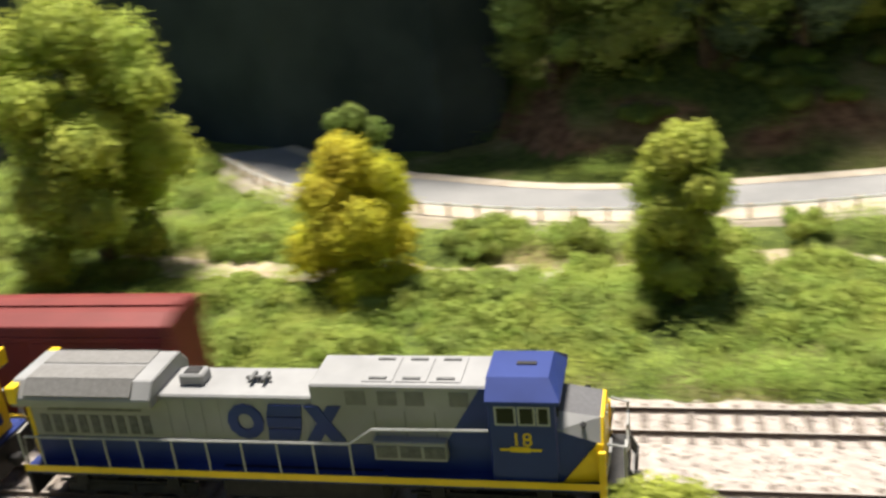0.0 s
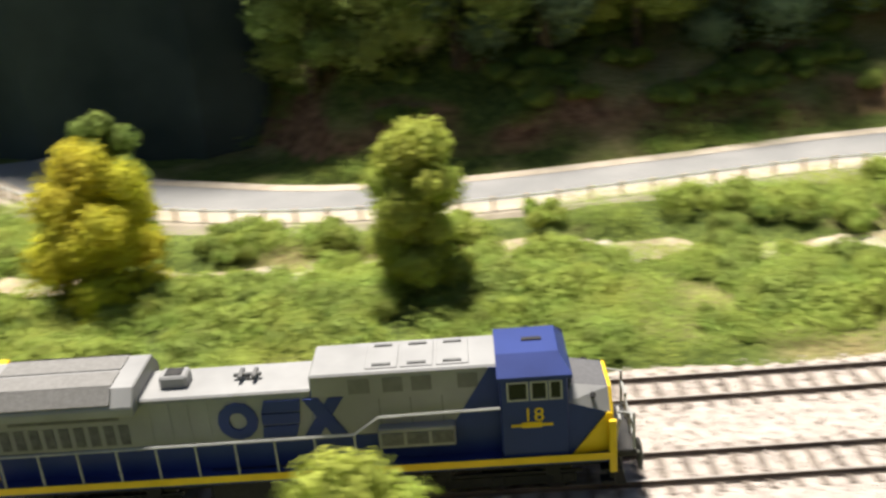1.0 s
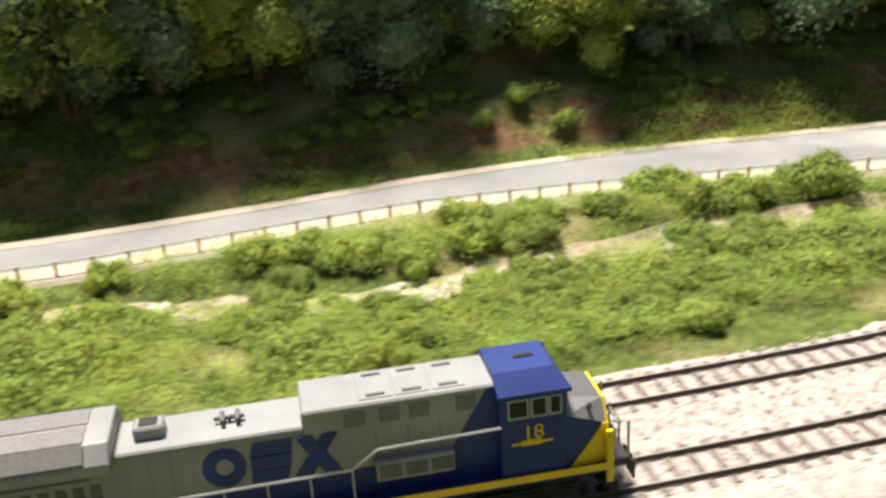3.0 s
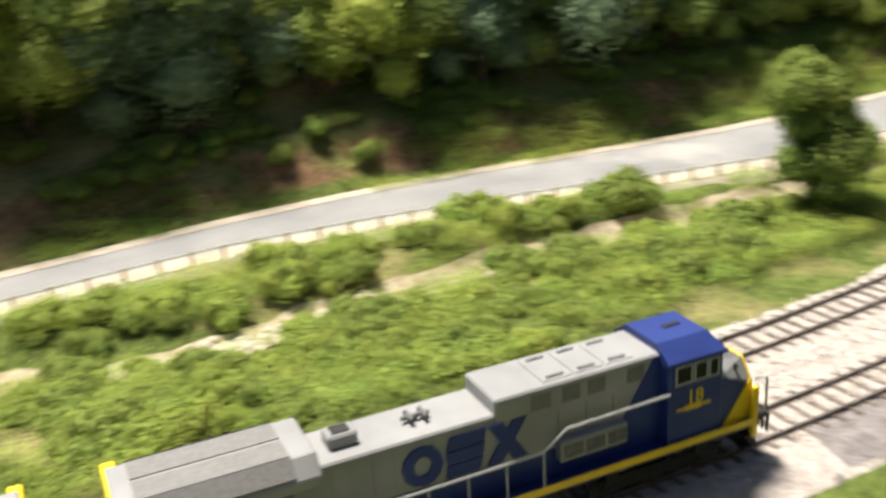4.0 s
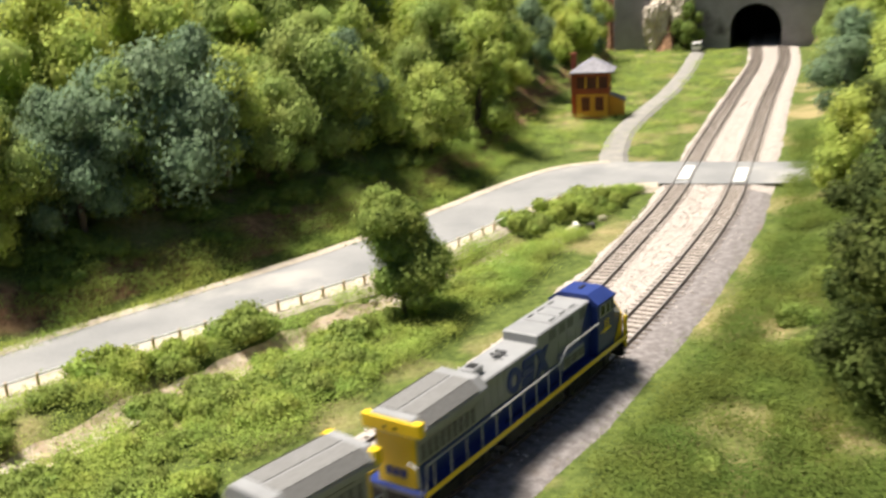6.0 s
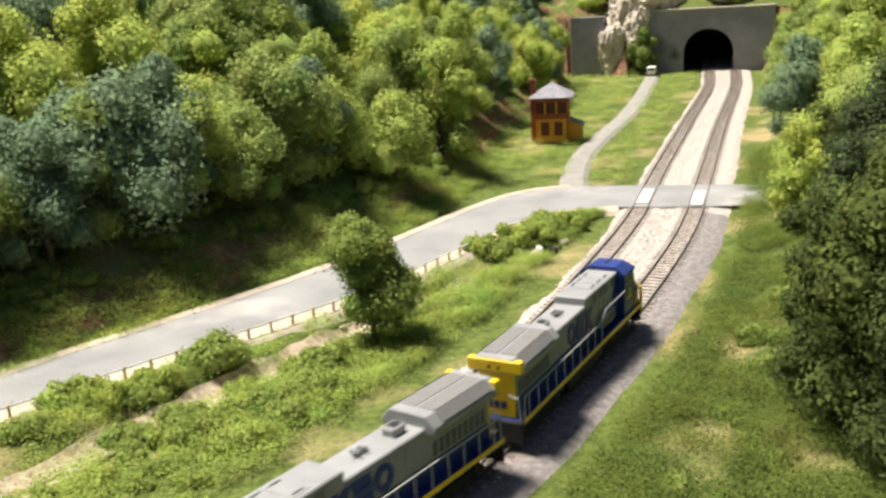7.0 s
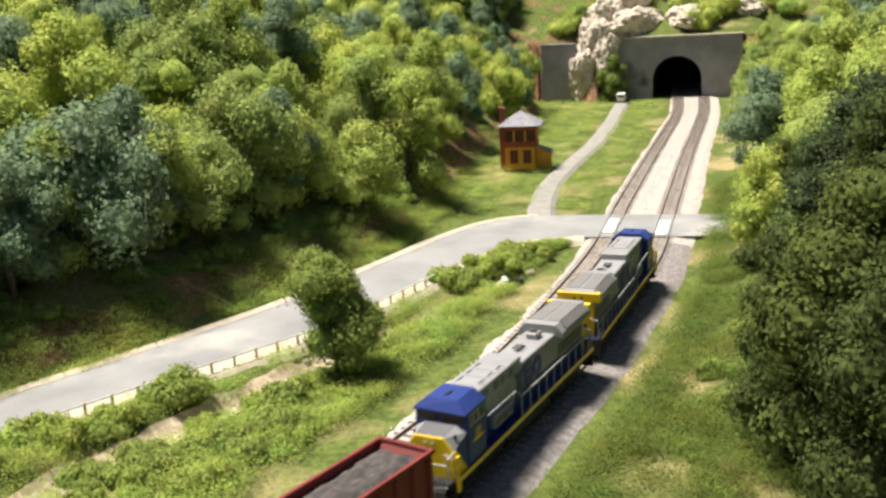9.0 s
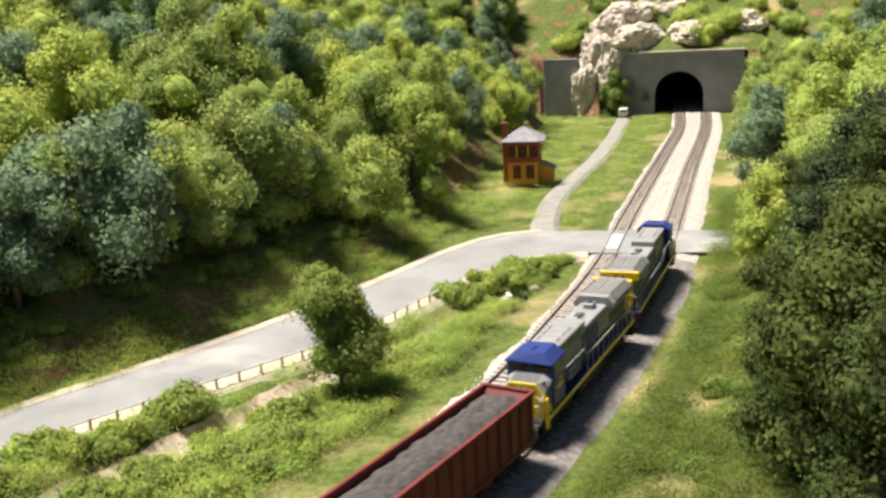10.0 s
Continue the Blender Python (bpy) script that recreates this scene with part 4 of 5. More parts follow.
def build_tower():
    t = tagged(new("signal_tower"), "two-storey ochre and red-brown wooden signal tower with hipped slate roof", "signal tower")
    part("lower_wall", shape((-29, 29, -27, 27, 0, 40)), M_OCHRE, t, "ochre clapboard lower storey")
    for z in (-1, 39):
        part("band", shape((-30, 30, -28, 28, z, z + 3)), M_MAROON, t)
    part("upper_wall", shape((-27, 27, -25, 25, 42, 70)), M_SASH, t, "dark red-brown glazed upper storey")
    for x0, y0 in ((-29, -27), (-29, 25), (27, -27), (27, 25)):
        part("corner_post", shape((x0, x0 + 2.5, y0, y0 + 2.5, 0, 72)), M_MAROON, t)
    part("sill_rail", shape((-29.5, 29.5, -27.5, 27.5, 42, 48)), M_MAROON, t)
    part("head_rail", shape((-29.5, 29.5, -27.5, 27.5, 67, 73)), M_MAROON, t)
    for k in range(2):
        y = -10 + k * 19
        part("mullion", shape((-29.5, -26.5, y, y + 2.6, 48, 67)), M_OCHRE, t)
        part("mullion", shape((-20 + k * 19, -17.4 + k * 19, -27.5, -24.5, 48, 67)), M_OCHRE, t)
    for y in (-17, 5):
        w = part("window", shape((-30, -28.5, y, y + 11, 13, 33)), M_SASH, t)
        part("frame", shape((-30.6, -29, y - 1.5, y, 11.5, 34.5), (-30.6, -29, y + 11, y + 12.5, 11.5, 34.5), (-30.6, -29, y, y + 11, 33, 34.5), (-30.6, -29, y, y + 11, 11.5, 13), (-30.4, -29, y + 5, y + 6, 13, 33)), M_MAROON, w)
    bm = bmesh.new()
    lo = [bm.verts.new((x * MM, y * MM, 73.1 * MM)) for x, y in ((-38, -36), (38, -36), (38, 36), (-38, 36))]
    mid = [bm.verts.new((x * MM, y * MM, 75 * MM)) for x, y in ((-38, -36), (38, -36), (38, 36), (-38, 36))]
    hi = [bm.verts.new((x * MM, 0, 97 * MM)) for x in (-5, 5)]
    bm.faces.new(lo[::-1])
    for i in range(4):
        bm.faces.new((lo[i], lo[(i + 1) % 4], mid[(i + 1) % 4], mid[i]))
    bm.faces.new((mid[0], mid[1], hi[1], hi[0]))
    bm.faces.new((mid[2], mid[3], hi[0], hi[1]))
    bm.faces.new((mid[1], mid[2], hi[1]))
    bm.faces.new((mid[3], mid[0], hi[0]))
    part("roof", bm, M_SLATE, t, "grey hipped slate roof")
    ch = part("chimney", shape((-8, 2, 27.2, 36, 0, 101)), M_BRICK, t, "red brick chimney")
    part("chimney_cap", shape((-9.5, 3.5, 26, 37.5, 101, 104)), M_BRICK, ch)
    lean = part("annex", prism([(-27.2, 0), (-50, 0), (-50, 24), (-27.2, 34)], -8, 22, axis="x"), M_OCHRE, t, "small ochre lean-to annex")
    part("annex_roof", prism([(-27.4, 35), (-53, 24), (-53, 26), (-27.4, 37)], -11, 25, axis="x"), M_SLATE, lean)
    t.matrix_basis = pose(1.685, 1.0, .0, 0, 0, 29)


def build_crossing():
    """White plank panels between the rails where the road crosses."""
    for line, c in ((near_line, (1.356, .581)), (far_line, (1.342, .643))):
        i = int(np.argmin(np.linalg.norm(line - np.array(c), axis=1)))
        t = line[i + 1] - line[i]
        ob = tagged(new("crossing_panel"), "white wooden plank panel between the rails at the road crossing", "crossing panel", "crossing panels")
        ob.matrix_basis = pose(line[i][0], line[i][1], .0, 0, 0, math.degrees(math.atan2(t[1], t[0])))
        for k in range(3):
            part("plank", shape((-38, 38, -6.6 + k * 4.5, -2.3 + k * 4.5, -.6, 2.7), bevel=.2), M_WHITE, ob)


def build_fence():
    fence = tagged(new("roadside_fence"), "low roadside fence of tan posts with a white rail", "fence")
    line = spline([p for p in ROAD_N if -.2 < p[0] < 1.18], .001)[0]
    nr, tg = normals_of(line)
    base = None
    rails = [[], []]
    for i in range(0, len(line), 21):
        p = line[i] - nr[i] * .012
        if base is None:
            base = part("post", shape((-.9, .9, -.8, .8, -6, 9.4), bevel=.2), M_FENCE, fence)
            o = base
        else:
            o = new("post", base.data)
            o.parent = fence
        o.matrix_basis = pose(p[0], p[1], .001, 0, 0, math.degrees(math.atan2(tg[i][1], tg[i][0])))
        rails[0].append((p[0] * 1000, p[1] * 1000, 9.2))
    part("rail", rod(rails[0], .9, 5), M_WHITE, fence, "white painted top rail")


def build_van():
    v = tagged(new("parked_van"), "small white van parked on the lane by the tunnel", "van")
    part("body", prism([(-26, 5), (24, 5), (26, 12), (23, 16), (14, 24), (-25, 25), (-27, 20)], -11, 11, 1.2), M_WHITE, v)
    part("windscreen", prism([(23.6, 16.4), (15.2, 23.4), (14.6, 23), (22.8, 16.2)], -9.5, 9.5), M_GLASS, v)
    part("rear_window", shape((-27.6, -26.2, -8, 8, 16, 22)), M_GLASS, v)
    for s in (-1, 1):
        part("side_window", shape((-20, 13, s * 11.05, s * 11.4, 16.5, 22)), M_GLASS, v)
        for x in (-17, 16):
            part("wheel", disc(x, s * 9.6, 4.2, 4.2, 3), M_BLACK, v)
    v.matrix_basis = pose(2.70, 1.352, .0005, 0, 0, 23)


def build_culvert():
    c = tagged(new("drain_pipe"), "dark drain pipe end with a pale stone beside the ditch", "drain pipe")
    part("pipe", rod([(-9, 0, 4), (9, 2, 4.5)], 4.2, 12), M_BLACK, c)
    part("headwall", shape((7, 11, -6, 7, -2, 9), bevel=.8), M_WHITE, c)
    c.matrix_basis = pose(1.092, .617, height(1.092, .617) - .001, 0, 0, 140)


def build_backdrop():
    # added sheet for the dim area; its unseen upper part shades the road
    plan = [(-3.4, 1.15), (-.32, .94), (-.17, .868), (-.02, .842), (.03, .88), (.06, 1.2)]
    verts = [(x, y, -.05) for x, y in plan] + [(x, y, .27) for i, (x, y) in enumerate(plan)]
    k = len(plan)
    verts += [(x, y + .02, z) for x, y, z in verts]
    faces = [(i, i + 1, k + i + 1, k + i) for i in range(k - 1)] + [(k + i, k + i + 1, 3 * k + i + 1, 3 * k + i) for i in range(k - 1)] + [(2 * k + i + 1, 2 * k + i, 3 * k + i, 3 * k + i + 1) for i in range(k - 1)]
    tagged(new("backdrop", raw("backdrop", verts, faces, M_BACK)), "added dark blue-green sheet standing in for the dim area behind the road", "backdrop", kind="structure")


# ---------------------------------------------------------------- rolling stock
def bogie(parent, x, axles, pitch, wheel):
    f = part("bogie_frame", shape((x - pitch * (axles - 1) / 2 - 7, x + pitch * (axles - 1) / 2 + 7, -11.5, -9.6, 3.4, 7.2), (x - pitch * (axles - 1) / 2 - 7, x + pitch * (axles - 1) / 2 + 7, 9.6, 11.5, 3.4, 7.2), (x - 6, x + 6, -11, 11, 6, 9)), M_BLACK, parent)
    for i in range(axles):
        ax = x + (i - (axles - 1) / 2) * pitch
        bm = disc(ax, -8.6, wheel, wheel, 1.9)
        disc(ax, 8.6, wheel, wheel, 1.9, into=bm)
        rod([(ax, -8, wheel), (ax, 8, wheel)], .9, 6, bm)
        part("wheelset", bm, M_WHEEL, f)
        part("axle_box", shape((ax - 2, ax + 2, -12.4, -9.8, wheel - 2, wheel + 2), (ax - 2, ax + 2, 9.8, 12.4, wheel - 2, wheel + 2), bevel=.4), M_BLACK, f)
    return f


def coupler(parent, x, s):
    part("coupler", shape((min(x, x + s * 6), max(x, x + s * 6), -1.6, 1.6, 8, 11), (x + s * 4 - 1.6, x + s * 4 + 1.6, -2.6, 2.6, 7.4, 11.6), bevel=.3), M_BLACK, parent)


def text_mesh(body, size):
    cu = bpy.data.curves.new("number", "FONT")
    cu.body, cu.size, cu.extrude = body, size, .00012
    tmp = bpy.data.objects.new("number", cu)
    me = bpy.data.meshes.new_from_object(tmp)
    bpy.data.objects.remove(tmp)
    return me


STRETCH = 1.005   # hull length over the nominal drawing


def locomotive(label):
    """Six-axle wide-cab diesel. The nose points to +x; origin at the middle, at rail height."""
    L = tagged(new("diesel_locomotive"), label, "locomotive", "locomotives of the train")
    part("underframe", shape((-111, 110, -11, 11, 10, 19.5)), M_BLACK, L)
    part("fuel_tank", shape((-32, 34, -14.5, 14.5, 4.5, 18), bevel=1.8), M_BLACK, L)
    part("air_reservoir", rod([(-34, -13.4, 16), (-62, -13.4, 16)], 1.5, 8), M_BLACK, L)
    for x in (-72, 72):
        bogie(L, x, 3, 21, 6)
        for s in (-1, 1):
            part("brake_gear", shape((x - 30, x + 30, *sorted((s * 11.6, s * 12.6)), 8.5, 9.6), (x - 22, x - 17, *sorted((s * 11, s * 13.4)), 8, 13), (x + 17, x + 22, *sorted((s * 11, s * 13.4)), 8, 13)), M_BLACK, L)
    for s in (-1, 1):
        coupler(L, 119 if s > 0 else -113, s)
    part("deck", shape((-112, 112, -17.6, 17.6, 19.5, 22), bevel=.3), M_BLUE, L)
    for s in (-1, 1):
        part("sill_stripe", shape((-112, 112, *sorted((s * 17.62, s * 17.95)), 20.6, 23.4)), M_YELLOW, L, "yellow sill stripe")
    # hoods
    low = part("low_hood", shape((-56, 9, -10.8, 10.8, 32.5, 52), bevel=.7), M_GREY, L, "light grey engine hood")
    part("hood_base", shape((-108, 74, -11.1, 11.1, 22, 32.6)), M_BLUE, L, "dark blue lower hood panels")
    tall = part("tall_hood", shape((8.6, 74.5, -11.4, 11.4, 32.5, 57.5), bevel=.7), M_GREY, L, "light grey equipment hood with roof hatches")
    for k in range(3):
        part("roof_hatch", shape((28 + k * 12.4, 39.4 + k * 12.4, -9, 9, 57.5, 57.9), bevel=.15), M_GREY, tall)
        for y in (-7, 7):
            part("hatch_handle", shape((30.5 + k * 12.4, 37 + k * 12.4, y - .6, y + .6, 57.9, 58.4)), M_GRILLE, tall)
    rear = part("rear_hood", shape((-108, -54, -10.9, 10.9, 32.5, 50), bevel=.5), M_GREY, L, "light grey rear hood")
    part("radiator", prism([(-16.8, 49), (16.8, 49), (16.8, 52.5), (11.5, 58.5), (-11.5, 58.5), (-16.8, 52.5)], -111, -52, .5, "x"), M_GREY, L, "wide overhanging grey radiator housing")
    for s in (-1, 1):
        part("radiator_screen", prism([(s * 16.3, 53.6), (s * 11.8, 58.6), (s * 11.6, 59), (s * 16.5, 54.1)], -105, -60, axis="x"), M_SCREEN, L, "grey mesh radiator screen")
        part("top_screen", shape((-105, -60, *sorted((s * .8, s * 11)), 58.4, 58.9)), M_SCREEN, L)
    # doors, louvres and grilles on both sides
    for s in (-1, 1):
        for k in range(9):
            part("louvre", shape((-104 + k * 5.4, -100.6 + k * 5.4, *sorted((s * 10.8, s * 11.15)), 34.5, 42.5)), M_GRILLE, rear)
        part("intake", shape((-100, -60, *sorted((s * 10.8, s * 11.1)), 44.5, 48.6)), M_GRILLE, rear)
        for k in range(9):
            part("access_door", shape((-55 + k * 6.9, -48.8 + k * 6.9, *sorted((s * 10.75, s * 10.98)), 34, 50.5)), M_GREY, low)
        for x, w in ((22, 7.5), (34, 7), (44, 7), (60, 7)):
            part("grille", shape((x, x + w, *sorted((s * 11.35, s * 11.6)), 49.5, 55.2)), M_LOUVRE, tall)
        for x in (32, 43, 54):
            part("door_seam", shape((x, x + .4, *sorted((s * 11.35, s * 11.55)), 33, 47)), M_LOUVRE, tall)
        part("battery_box", shape((31, 58, *sorted((s * 11, s * 15)), 28.5, 36.5), bevel=.4), M_GREY, L)
        for k in range(3):
            part("box_door", shape((32.2 + k * 8.8, 39.8 + k * 8.8, *sorted((s * 14.9, s * 15.3)), 30, 34.8)), M_GRILLE, L)
        # blue sweep up to the cab
        part("blue_sweep", prism([(56, 32.5), (74.4, 32.5), (74.4, 56.8), (71, 56.8)], *sorted((s * 11.3, s * 11.62))), M_BLUE, L)
        # plain blue shapes where the emblem stands: a ring, a stepped pair of bars, a saltire
        y0, y1 = sorted((s * 11.0, s * 11.75))
        bm = bmesh.new()
        k = 12
        out_ring = [(-18 + 7.2 * math.cos(a), 41.4 + 7.4 * math.sin(a)) for a in np.linspace(0, 2 * math.pi, k + 1)[:-1]]
        in_ring = [(-18 + 3.2 * math.cos(a), 41.4 + 3.6 * math.sin(a)) for a in np.linspace(0, 2 * math.pi, k + 1)[:-1]]
        for i in range(k):
            j = (i + 1) % k
            prism([out_ring[i], out_ring[j], in_ring[j], in_ring[i]], y0, y1, into=bm)
        bmesh.ops.remove_doubles(bm, verts=bm.verts[:], dist=1e-6)
        part("emblem_ring", bm, M_BLUE, L, "blue ring of the emblem")
        for q in ([(-9.5, 44.2), (4.2, 44.2), (4.8, 48.8), (-8, 48.8)], [(-9.5, 39.4), (3.6, 39.4), (4.2, 43.6), (-9.5, 43.6)], [(-10, 34), (2, 34), (3.4, 38.6), (-9.4, 38.6)]):
            part("emblem_bar", prism(q, y0, y1), M_BLUE, L, "blue bar of the emblem")
        y0, y1 = sorted((s * 11.3, s * 11.85))
        bm = prism([(4.8, 34), (10.4, 34), (20, 48.8), (14.6, 48.8)], y0, y1)
        prism([(5.6, 48.8), (11.2, 48.8), (20, 34), (14.4, 34)], y0 + s * .12, y1 + s * .12, into=bm)
        part("emblem_saltire", bm, M_BLUE, L, "blue saltire of the emblem")
    # exhaust and horn on the hood roof
    ex = part("exhaust_outlet", shape((-46, -36, -4, 4, 51.5, 56.5), bevel=.8), M_GREY, L)
    part("exhaust_opening", shape((-44, -38, -2.4, 2.4, 56.2, 56.9)), M_BLACK, ex)
    part("horn", shape((-20, -10, -.7, .7, 53, 54.4), (-18, -16.5, -3.4, 3.4, 53.2, 54.8), (-13, -11.5, -3.4, 3.4, 53.2, 54.8), (-15.5, -14.5, -1, 1, 51.8, 53.5), bevel=.25), M_GRILLE, L)
    # cab and nose
    cab = part("cab", shape((74, 97.5, -16.6, 16.6, 22, 54.5), bevel=.6), M_BLUE, L, "dark blue wide cab")
    bm = prism([(-16.9, 53.6), (16.9, 53.6), (16.9, 55), (9.5, 60.5), (-9.5, 60.5), (-16.9, 55)], 73.4, 99, axis="x")
    for v in bm.verts:
        if v.co.x > .09 and v.co.z > .056:
            v.co.x -= .004
    part("cab_roof", bm, M_BLUE, L, "blue angular cab roof")
    part("roof_vent", shape((83, 90, -1, 1, 60.5, 61)), M_BLACK, cab)
    for s in (-1, 1):
        for x, w in ((77.2, 6), (85.2, 4.6), (91.6, 3.2)):
            wdw = part("side_window", shape((x, x + w, *sorted((s * 16.5, s * 16.75)), 46.4, 52.6)), M_GLASS, cab)
            part("window_frame", shape((x - .7, x, *sorted((s * 16.4, s * 17)), 45.7, 53.2), (x + w, x + w + .7, *sorted((s * 16.4, s * 17)), 45.7, 53.2), (x, x + w, *sorted((s * 16.4, s * 17)), 45.7, 46.4), (x, x + w, *sorted((s * 16.4, s * 17)), 52.6, 53.2)), M_SILVER, wdw)
        part("windscreen", prism([(s * 1.4, 48.2), (s * 14.6, 48.2), (s * 14.8, 53.8), (s * 1.4, 53.8)], 97.3, 98.1, axis="x"), M_GLASS, cab)
        me = text_mesh("18", .0076)
        me.materials.append(M_YELLOW)
        num = new("number", me)
        num.parent = cab
        num.matrix_basis = pose(.0815 if s < 0 else .0895, s * .0167, .0374, 90, 0, 0 if s < 0 else 180)
        part("number_bar", shape((77.5, 92, *sorted((s * 16.5, s * 16.9)), 35.4, 36.3), (81, 88, *sorted((s * 16.5, s * 16.85)), 34.9, 37)), M_YELLOW, cab)
    # nose: flat top, sloped shoulders, upright sides
    ring = [[(97, 22), (97, 43.5), (97, 47.5)], [(112, 22), (112, 37.5), (112, 45)]]
    half = [[15.8, 15.8, 9.5], [14.4, 14.4, 9]]

    def nose_part(name, quads, material, label=""):
        bm = bmesh.new()
        for q in quads:
            bm.faces.new([bm.verts.new((x * MM, y * MM, z * MM)) for x, y, z in q])
        bmesh.ops.remove_doubles(bm, verts=bm.verts[:], dist=1e-6)
        bmesh.ops.recalc_face_normals(bm, faces=bm.faces[:])
        part(name, bm, material, L, label)

    P = {(e, i, s): (ring[e][i][0], s * half[e][i], ring[e][i][1]) for e in (0, 1) for i in (0, 1, 2) for s in (-1, 1)}
    nose_part("nose", [(P[0, 0, s], P[1, 0, s], P[1, 1, s], P[0, 1, s]) for s in (-1, 1)] + [(P[0, 0, -1], P[0, 0, 1], P[1, 0, 1], P[1, 0, -1])], M_BLUE, "dark blue short nose")
    nose_part("nose_top", [(P[0, 2, -1], P[1, 2, -1], P[1, 2, 1], P[0, 2, 1])], M_ANTI, "matt grey anti-glare panel")
    nose_part("nose_shoulder", [(P[0, 1, s], P[1, 1, s], P[1, 2, s], P[0, 2, s]) for s in (-1, 1)], M_GREY, "light grey sloping nose shoulder")
    for s in (-1, 1):
        part("marker_lamp", rod([(106, s * 12.2, 43.2), (106.2, s * 13.2, 44.4)], 1.1, 8), M_BLACK, L)
    part("nose_front", prism([(-14.4, 21), (14.4, 21), (14.5, 37.5), (9.1, 45.2), (-9.1, 45.2), (-14.5, 37.5)], 111.6, 113, .3, "x"), M_YELLOW, L, "yellow nose front")
    for s in (-1, 1):
        bm = prism([(98.5, 22.5), (112.6, 22.5), (112.6, 37.4), (110.8, 38)], *sorted((s * 13.6, s * 15.0)))
        for v in bm.verts:
            v.co.y += s * (.112 - v.co.x) * .1
        part("nose_flash", bm, M_YELLOW, L)
        part("headlight", rod([(112.8, s * 2.2, 42), (113.6, s * 2.2, 42)], 1.1, 10), M_WHITE, L)
        part("step_edge", shape((111, 113.6, *sorted((s * 16.2, s * 17.9)), 11, 36), bevel=.2), M_YELLOW, L)
        part("front_steps", shape((108, 112.6, *sorted((s * 13, s * 17.4)), 6, 7), (108, 112.6, *sorted((s * 13, s * 17.4)), 11, 12), (108, 112.6, *sorted((s * 13, s * 17.4)), 16, 17)), M_BLACK, L)
        part("ditch_light", rod([(112.9, s * 11.5, 27), (113.7, s * 11.5, 27)], 1, 8), M_WHITE, L)
    part("front_pilot", shape((111, 113.4, -15.8, 15.8, 4, 21), bevel=.4), M_BLACK, L)
    part("plow", prism([(113, 3), (117.5, 3), (116, 9), (113.4, 10)], -14, 14), M_BLACK, L)
    part("air_hose", rod([(113, -6, 13), (116.5, -6, 10), (116.5, -6, 5)], .8, 5), M_GRILLE, L)
    part("rear_end", shape((-112, -107.5, -16.9, 16.9, 50, 57.4), (-109.5, -107.6, -11.3, 11.3, 22, 50), bevel=.5), M_YELLOW, L, "yellow rear end")
    part("rear_pilot", shape((-113, -111, -17, 17, 4, 21), bevel=.4), M_BLACK, L)
    part("rear_emblem", shape((-109.9, -109.45, -6, -2.6, 27, 31.5), (-109.9, -109.45, -1.7, 1.7, 27, 31.5), (-109.9, -109.45, 2.6, 6, 27, 31.5)), M_BLUE, L)
    for y in (-3, 3):
        part("rear_lamp", rod([(-112.5, y, 53), (-111.5, y, 53)], 1.1, 8), M_BLACK, L)
    for s in (-1, 1):
        part("handrail", rod([(-110, s * 17.2, 24), (-109, s * 17.2, 36), (23, s * 17.2, 36.6), (32, s * 17.2, 43), (74, s * 17.2, 43.6)], .55, 5), M_SILVER, L, "light grey handrail")
        for k in range(10):
            x = -103 + k * 14
            part("stanchion", rod([(x, s * 17.2, 22), (x, s * 17.2, 36.4)], .45, 5), M_SILVER, L)
        part("front_handrail", rod([(112.6, s * 16, 22), (115, s * 15.6, 35), (115, s * 10, 37)], .5, 5), M_SILVER, L)
        part("rear_handrail", rod([(-112.4, s * 16, 22), (-113, s * 15, 36), (-112.4, s * 9, 37)], .5, 5), M_SILVER, L)
    # front platform with its railing, hoses and anti-climber
    part("front_platform", shape((113, 120.5, -15.5, 15.5, 19.6, 22.4), (118.5, 121, -9, 9, 16, 21), bevel=.3), M_BLACK, L)
    for s in (-1, 1):
        part("platform_railing", rod([(114, s * 15.2, 38), (120, s * 14.6, 37), (120, s * 14.6, 22)], .6, 5), M_SILVER, L)
        part("platform_railing", rod([(120, s * 14.6, 33), (120, s * 5, 33), (120, s * 5, 22)], .55, 5), M_SILVER, L)
        for y in (8, 10.5, 13):
            part("brake_hose", rod([(121, s * y, 19), (123, s * y, 15), (122.5, s * y, 8)], .7, 5), M_GRILLE, L)
    part("safety_chain", rod([(120, -5, 32), (120.2, 0, 28.5), (120, 5, 32)], .4, 4), M_SILVER, L)
    part("uncoupling_lever", rod([(121.4, -15, 17), (121.8, -4, 15.5), (121.8, 4, 15.5), (121.4, 15, 17)], .5, 5), M_SILVER, L)
    for o in L.children_recursive:
        if o.name.startswith("number") and not o.name.startswith("number_bar"):
            o.location.z -= .004
            o.location.x *= STRETCH
            continue
        xs = [v.co.x for v in o.data.vertices]
        mid = (min(xs) + max(xs)) / 2
        rigid = o.name.startswith(("wheelset", "axle_box"))
        for v in o.data.vertices:
            v.co.x = v.co.x + mid * (STRETCH - 1) if rigid else v.co.x * STRETCH
            if v.co.z > .0193:
                v.co.z -= .004
    return L


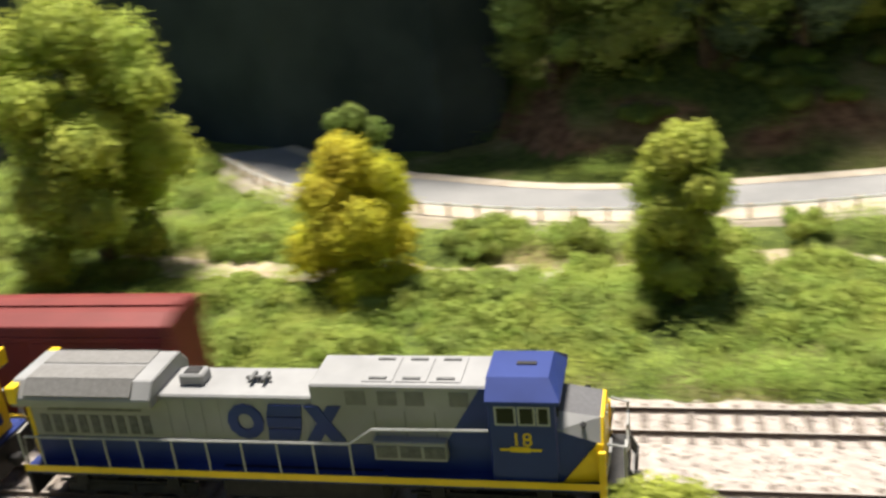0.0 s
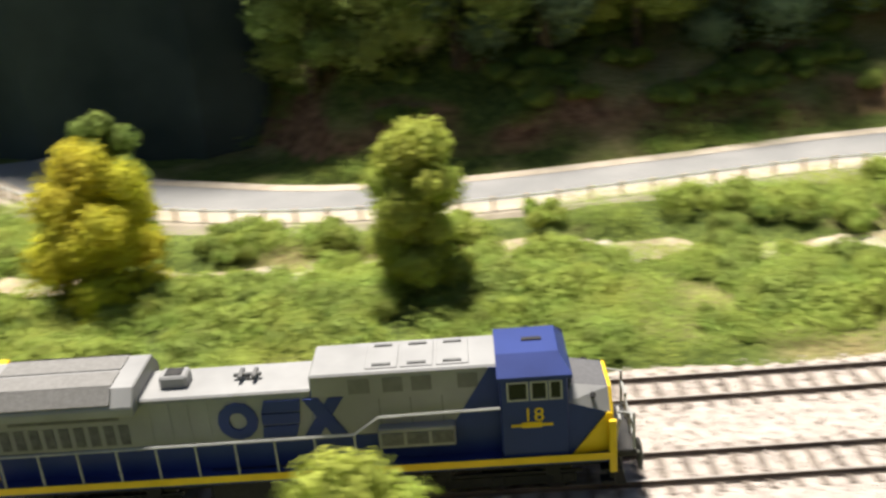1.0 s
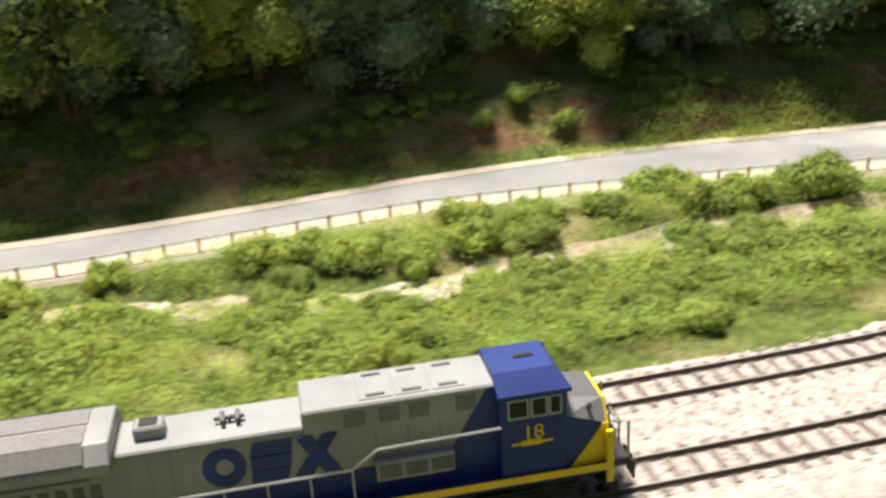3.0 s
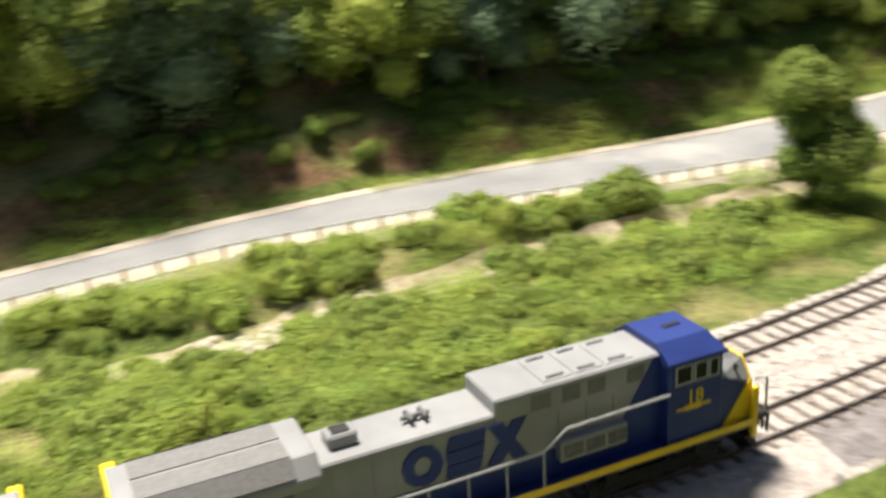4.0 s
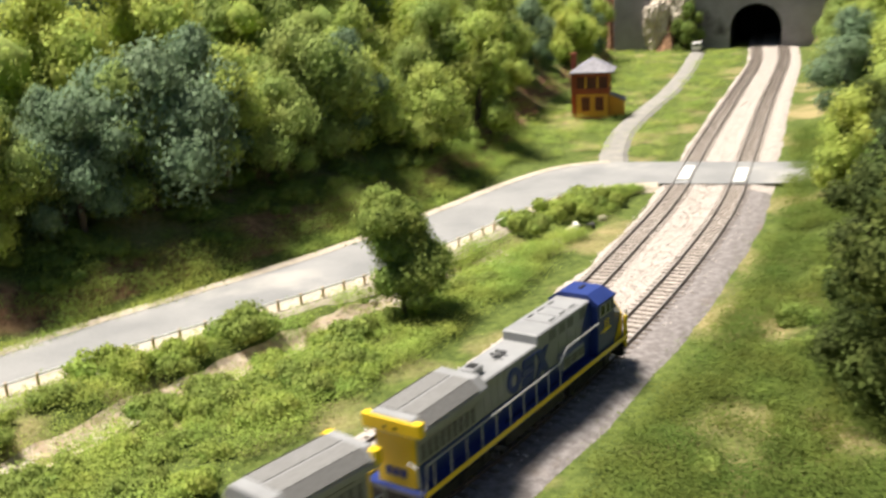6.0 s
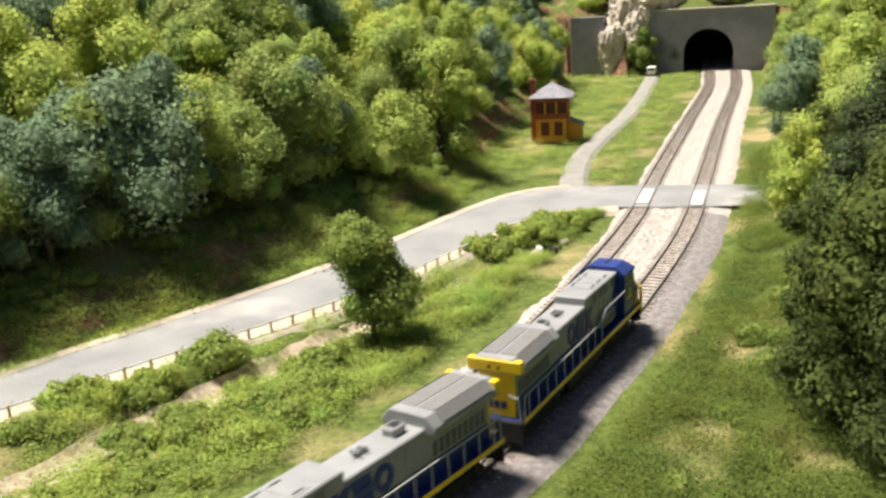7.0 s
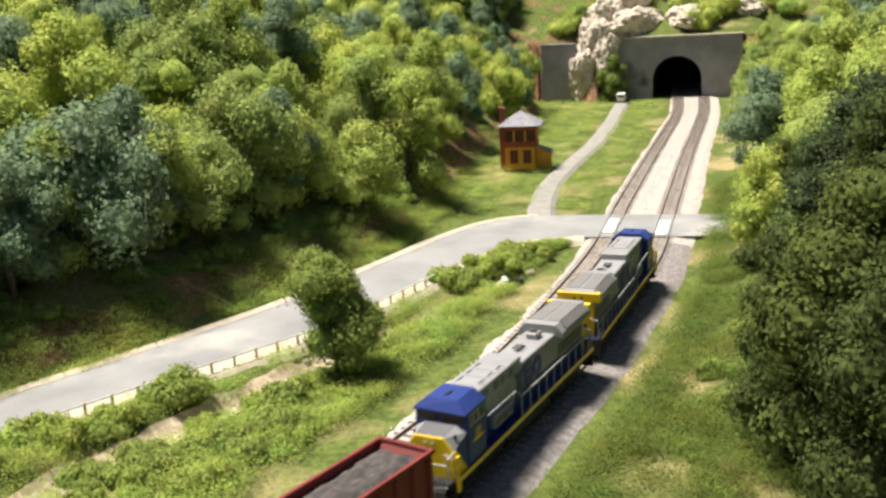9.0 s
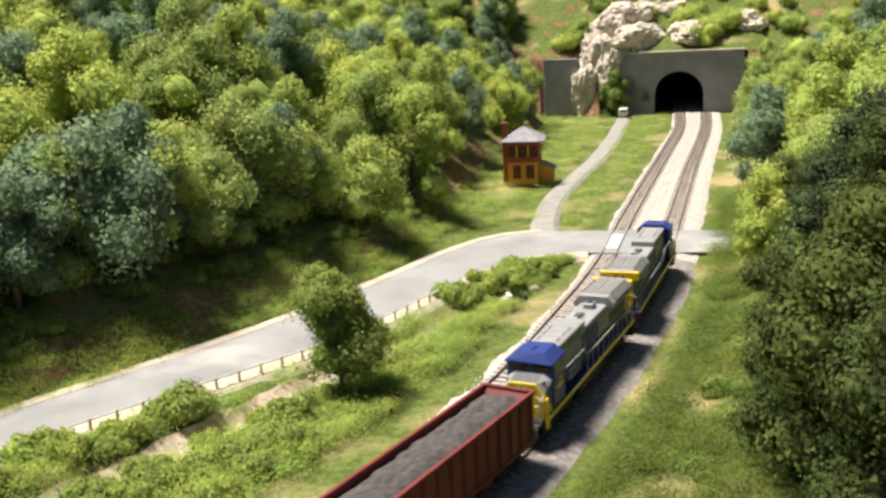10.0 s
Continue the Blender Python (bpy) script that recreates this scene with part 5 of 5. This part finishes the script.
def hopper(label, load=True, covered=False):
    """Open hopper wagon, origin at the middle at rail height."""
    H = tagged(new("hopper_wagon"), label, "hopper wagon", "hopper wagons")
    half = 88
    for s in (-1, 1):
        part("side", shape((-half, half, *sorted((s * 16.4, s * 17.2)), 14, 44)), M_RED, H)
        part("top_chord", shape((-half, half, *sorted((s * 15.8, s * 18.2)), 44, 46.2), bevel=.3), M_RED, H)
        part("side_sill", shape((-half, half, *sorted((s * 16.2, s * 17.9)), 12.5, 14.6)), M_RED, H)
        for k in range(13):
            x = -84 + k * 14
            part("rib", prism([(s * 17.2, 14.6), (s * 18.4, 15.6), (s * 18.4, 43), (s * 17.2, 44)], x - 1.1, x + 1.1, axis="x"), M_RED, H)
        part("end_chord", shape(*[(s * half - 1.2, s * half + 1.2, -18.2, 18.2, 43.8, 46.4)], bevel=.3), M_RED, H)
        part("end_sheet", prism([(s * half, 44), (s * (half - 1), 44), (s * (half - 26), 16), (s * (half - 25), 16)], -16.4, 16.4), M_RED, H)
        part("end_platform", shape((*sorted((s * (half - 26), s * (half + 2))), -16, 16, 11, 13)), M_RED, H)
        for y in (-15.6, 15.6):
            part("end_post", shape((*sorted((s * (half - 1.6), s * half)), y - .9, y + .9, 13, 44)), M_RED, H)
        part("ladder", shape((*sorted((s * (half + .1), s * (half + .6))), 9, 9.6, 14, 43), (*sorted((s * (half + .1), s * (half + .6))), 14, 14.6, 14, 43), *[(*sorted((s * (half + .1), s * (half + .6))), 9, 14.6, 17 + 5 * k, 17.6 + 5 * k) for k in range(5)]), M_RED, H)
        coupler(H, s * (half + 1), s)
        bogie(H, s * 64, 2, 20, 5)
    for x in (-32, 0, 32):
        part("hopper_bay", prism([(x - 15, 14), (x + 15, 14), (x + 5, 5), (x - 5, 5)], -14, 14), M_RED, H)
    part("floor", shape((-62, 62, -16.3, 16.3, 13.5, 16)), M_RED, H)
    part("emblem_bar", shape((-30, 30, -17.5, -17.3, 28, 31)), M_RED, H)
    if covered:
        part("roof", prism([(-18, 46.2), (18, 46.2), (17.2, 51), (8, 53.6), (-8, 53.6), (-17.2, 51)], -half - 1, half + 1, .4, "x"), M_RED, H, "oxide red wagon roof")
        part("end_wall", shape((-half - .6, half + .6, -16.2, 16.2, 14.8, 46.1)), M_RED, H)
        part("running_board", shape((-half, half, -2.6, 2.6, 53.6, 54.6)), M_RED, H)
    if load:
        k, w = 60, 14
        verts, faces = [], []
        for i in range(k + 1):
            for j in range(w + 1):
                x, y = -86.5 + 173 * i / k, -16.2 + 32.4 * j / w
                e = min(1, (i / 4), (k - i) / 4, j / 4, (w - j) / 4)
                z = 40.5 + 4.5 * e + 1.6 * noise.noise((x * .12, y * .12, 0)) + 1.1 * noise.noise((x * .5, y * .5, 4))
                verts.append((x * MM, y * MM, z * MM))
        faces = [(i * (w + 1) + j, (i + 1) * (w + 1) + j, (i + 1) * (w + 1) + j + 1, i * (w + 1) + j + 1) for i in range(k) for j in range(w)]
        o = new("coal_load", raw("coal_load", verts, faces, M_COAL, True))
        o.parent = H
        o["label"] = "heaped dark grey coal load"
    return H


def along(line, s, d):
    return Vector((float(np.interp(d, s, line[:, 0])), float(np.interp(d, s, line[:, 1])), .002))


def on_track(line, s, d, wheelbase, turned=False):
    """The pose of a vehicle whose middle is d along the line."""
    a, b = along(line, s, d - wheelbase / 2), along(line, s, d + wheelbase / 2)
    c = (a + b) / 2
    return pose(c.x, c.y, c.z, 0, 0, math.degrees(math.atan2(b.y - a.y, b.x - a.x)) + (180 if turned else 0))


build_ground()
build_roads()
build_ballast()
build_tunnel()
build_backdrop()
build_rocks()
build_tower()
build_crossing()
build_fence()
build_van()
build_culvert()
build_forest()
build_far_woods()
build_field_trees()
build_cover()
LEAD = locomotive("grey and blue diesel locomotive with yellow nose, leading the train")
TRAIL = locomotive("grey and blue diesel locomotive running backwards behind the leader")
COAL = [hopper("oxide red open hopper wagon heaped with coal") for k in range(2)]
EMPTY = hopper("oxide red covered hopper wagon on the far track", False, True)
build_track("railway_track", near_line, "brown railway track on wooden ties, carrying the train", -.25)
build_track("railway_track", far_line, "empty brown railway track on wooden ties", -.25)

# place of the leading nose along the near track, by time
NOSE = [(0, 3.137), (.5, 3.189), (1, 3.240), (1.5, 3.290), (2, 3.342), (2.2, 3.363), (3.3, 3.485), (3.5, 3.509), (4, 3.570), (4.5, 3.630), (5, 3.691), (5.5, 3.751), (6, 3.810), (7.5, 3.987), (8, 4.046), (8.5, 4.097), (9, 4.149), (9.5, 4.206), (10, 4.266)]


def motions():
    def nose(t):
        return float(np.interp(t, [p[0] for p in NOSE], [p[1] for p in NOSE]))

    steps = np.arange(0, 10.01, .5)
    walk(LEAD, [(t, on_track(near_line, near_s, nose(t) - .1136, .145)) for t in steps])
    walk(TRAIL, [(t, on_track(near_line, near_s, nose(t) - .361, .145, True)) for t in steps])
    for k, h in enumerate(COAL):
        walk(h, [(t, on_track(near_line, near_s, nose(t) - .584 - .189 * k, .128)) for t in steps])
    walk(EMPTY, [(t, on_track(far_line, far_s, 2.862 - .19 * t, .128)) for t in (0, 5, 10)])


motions()
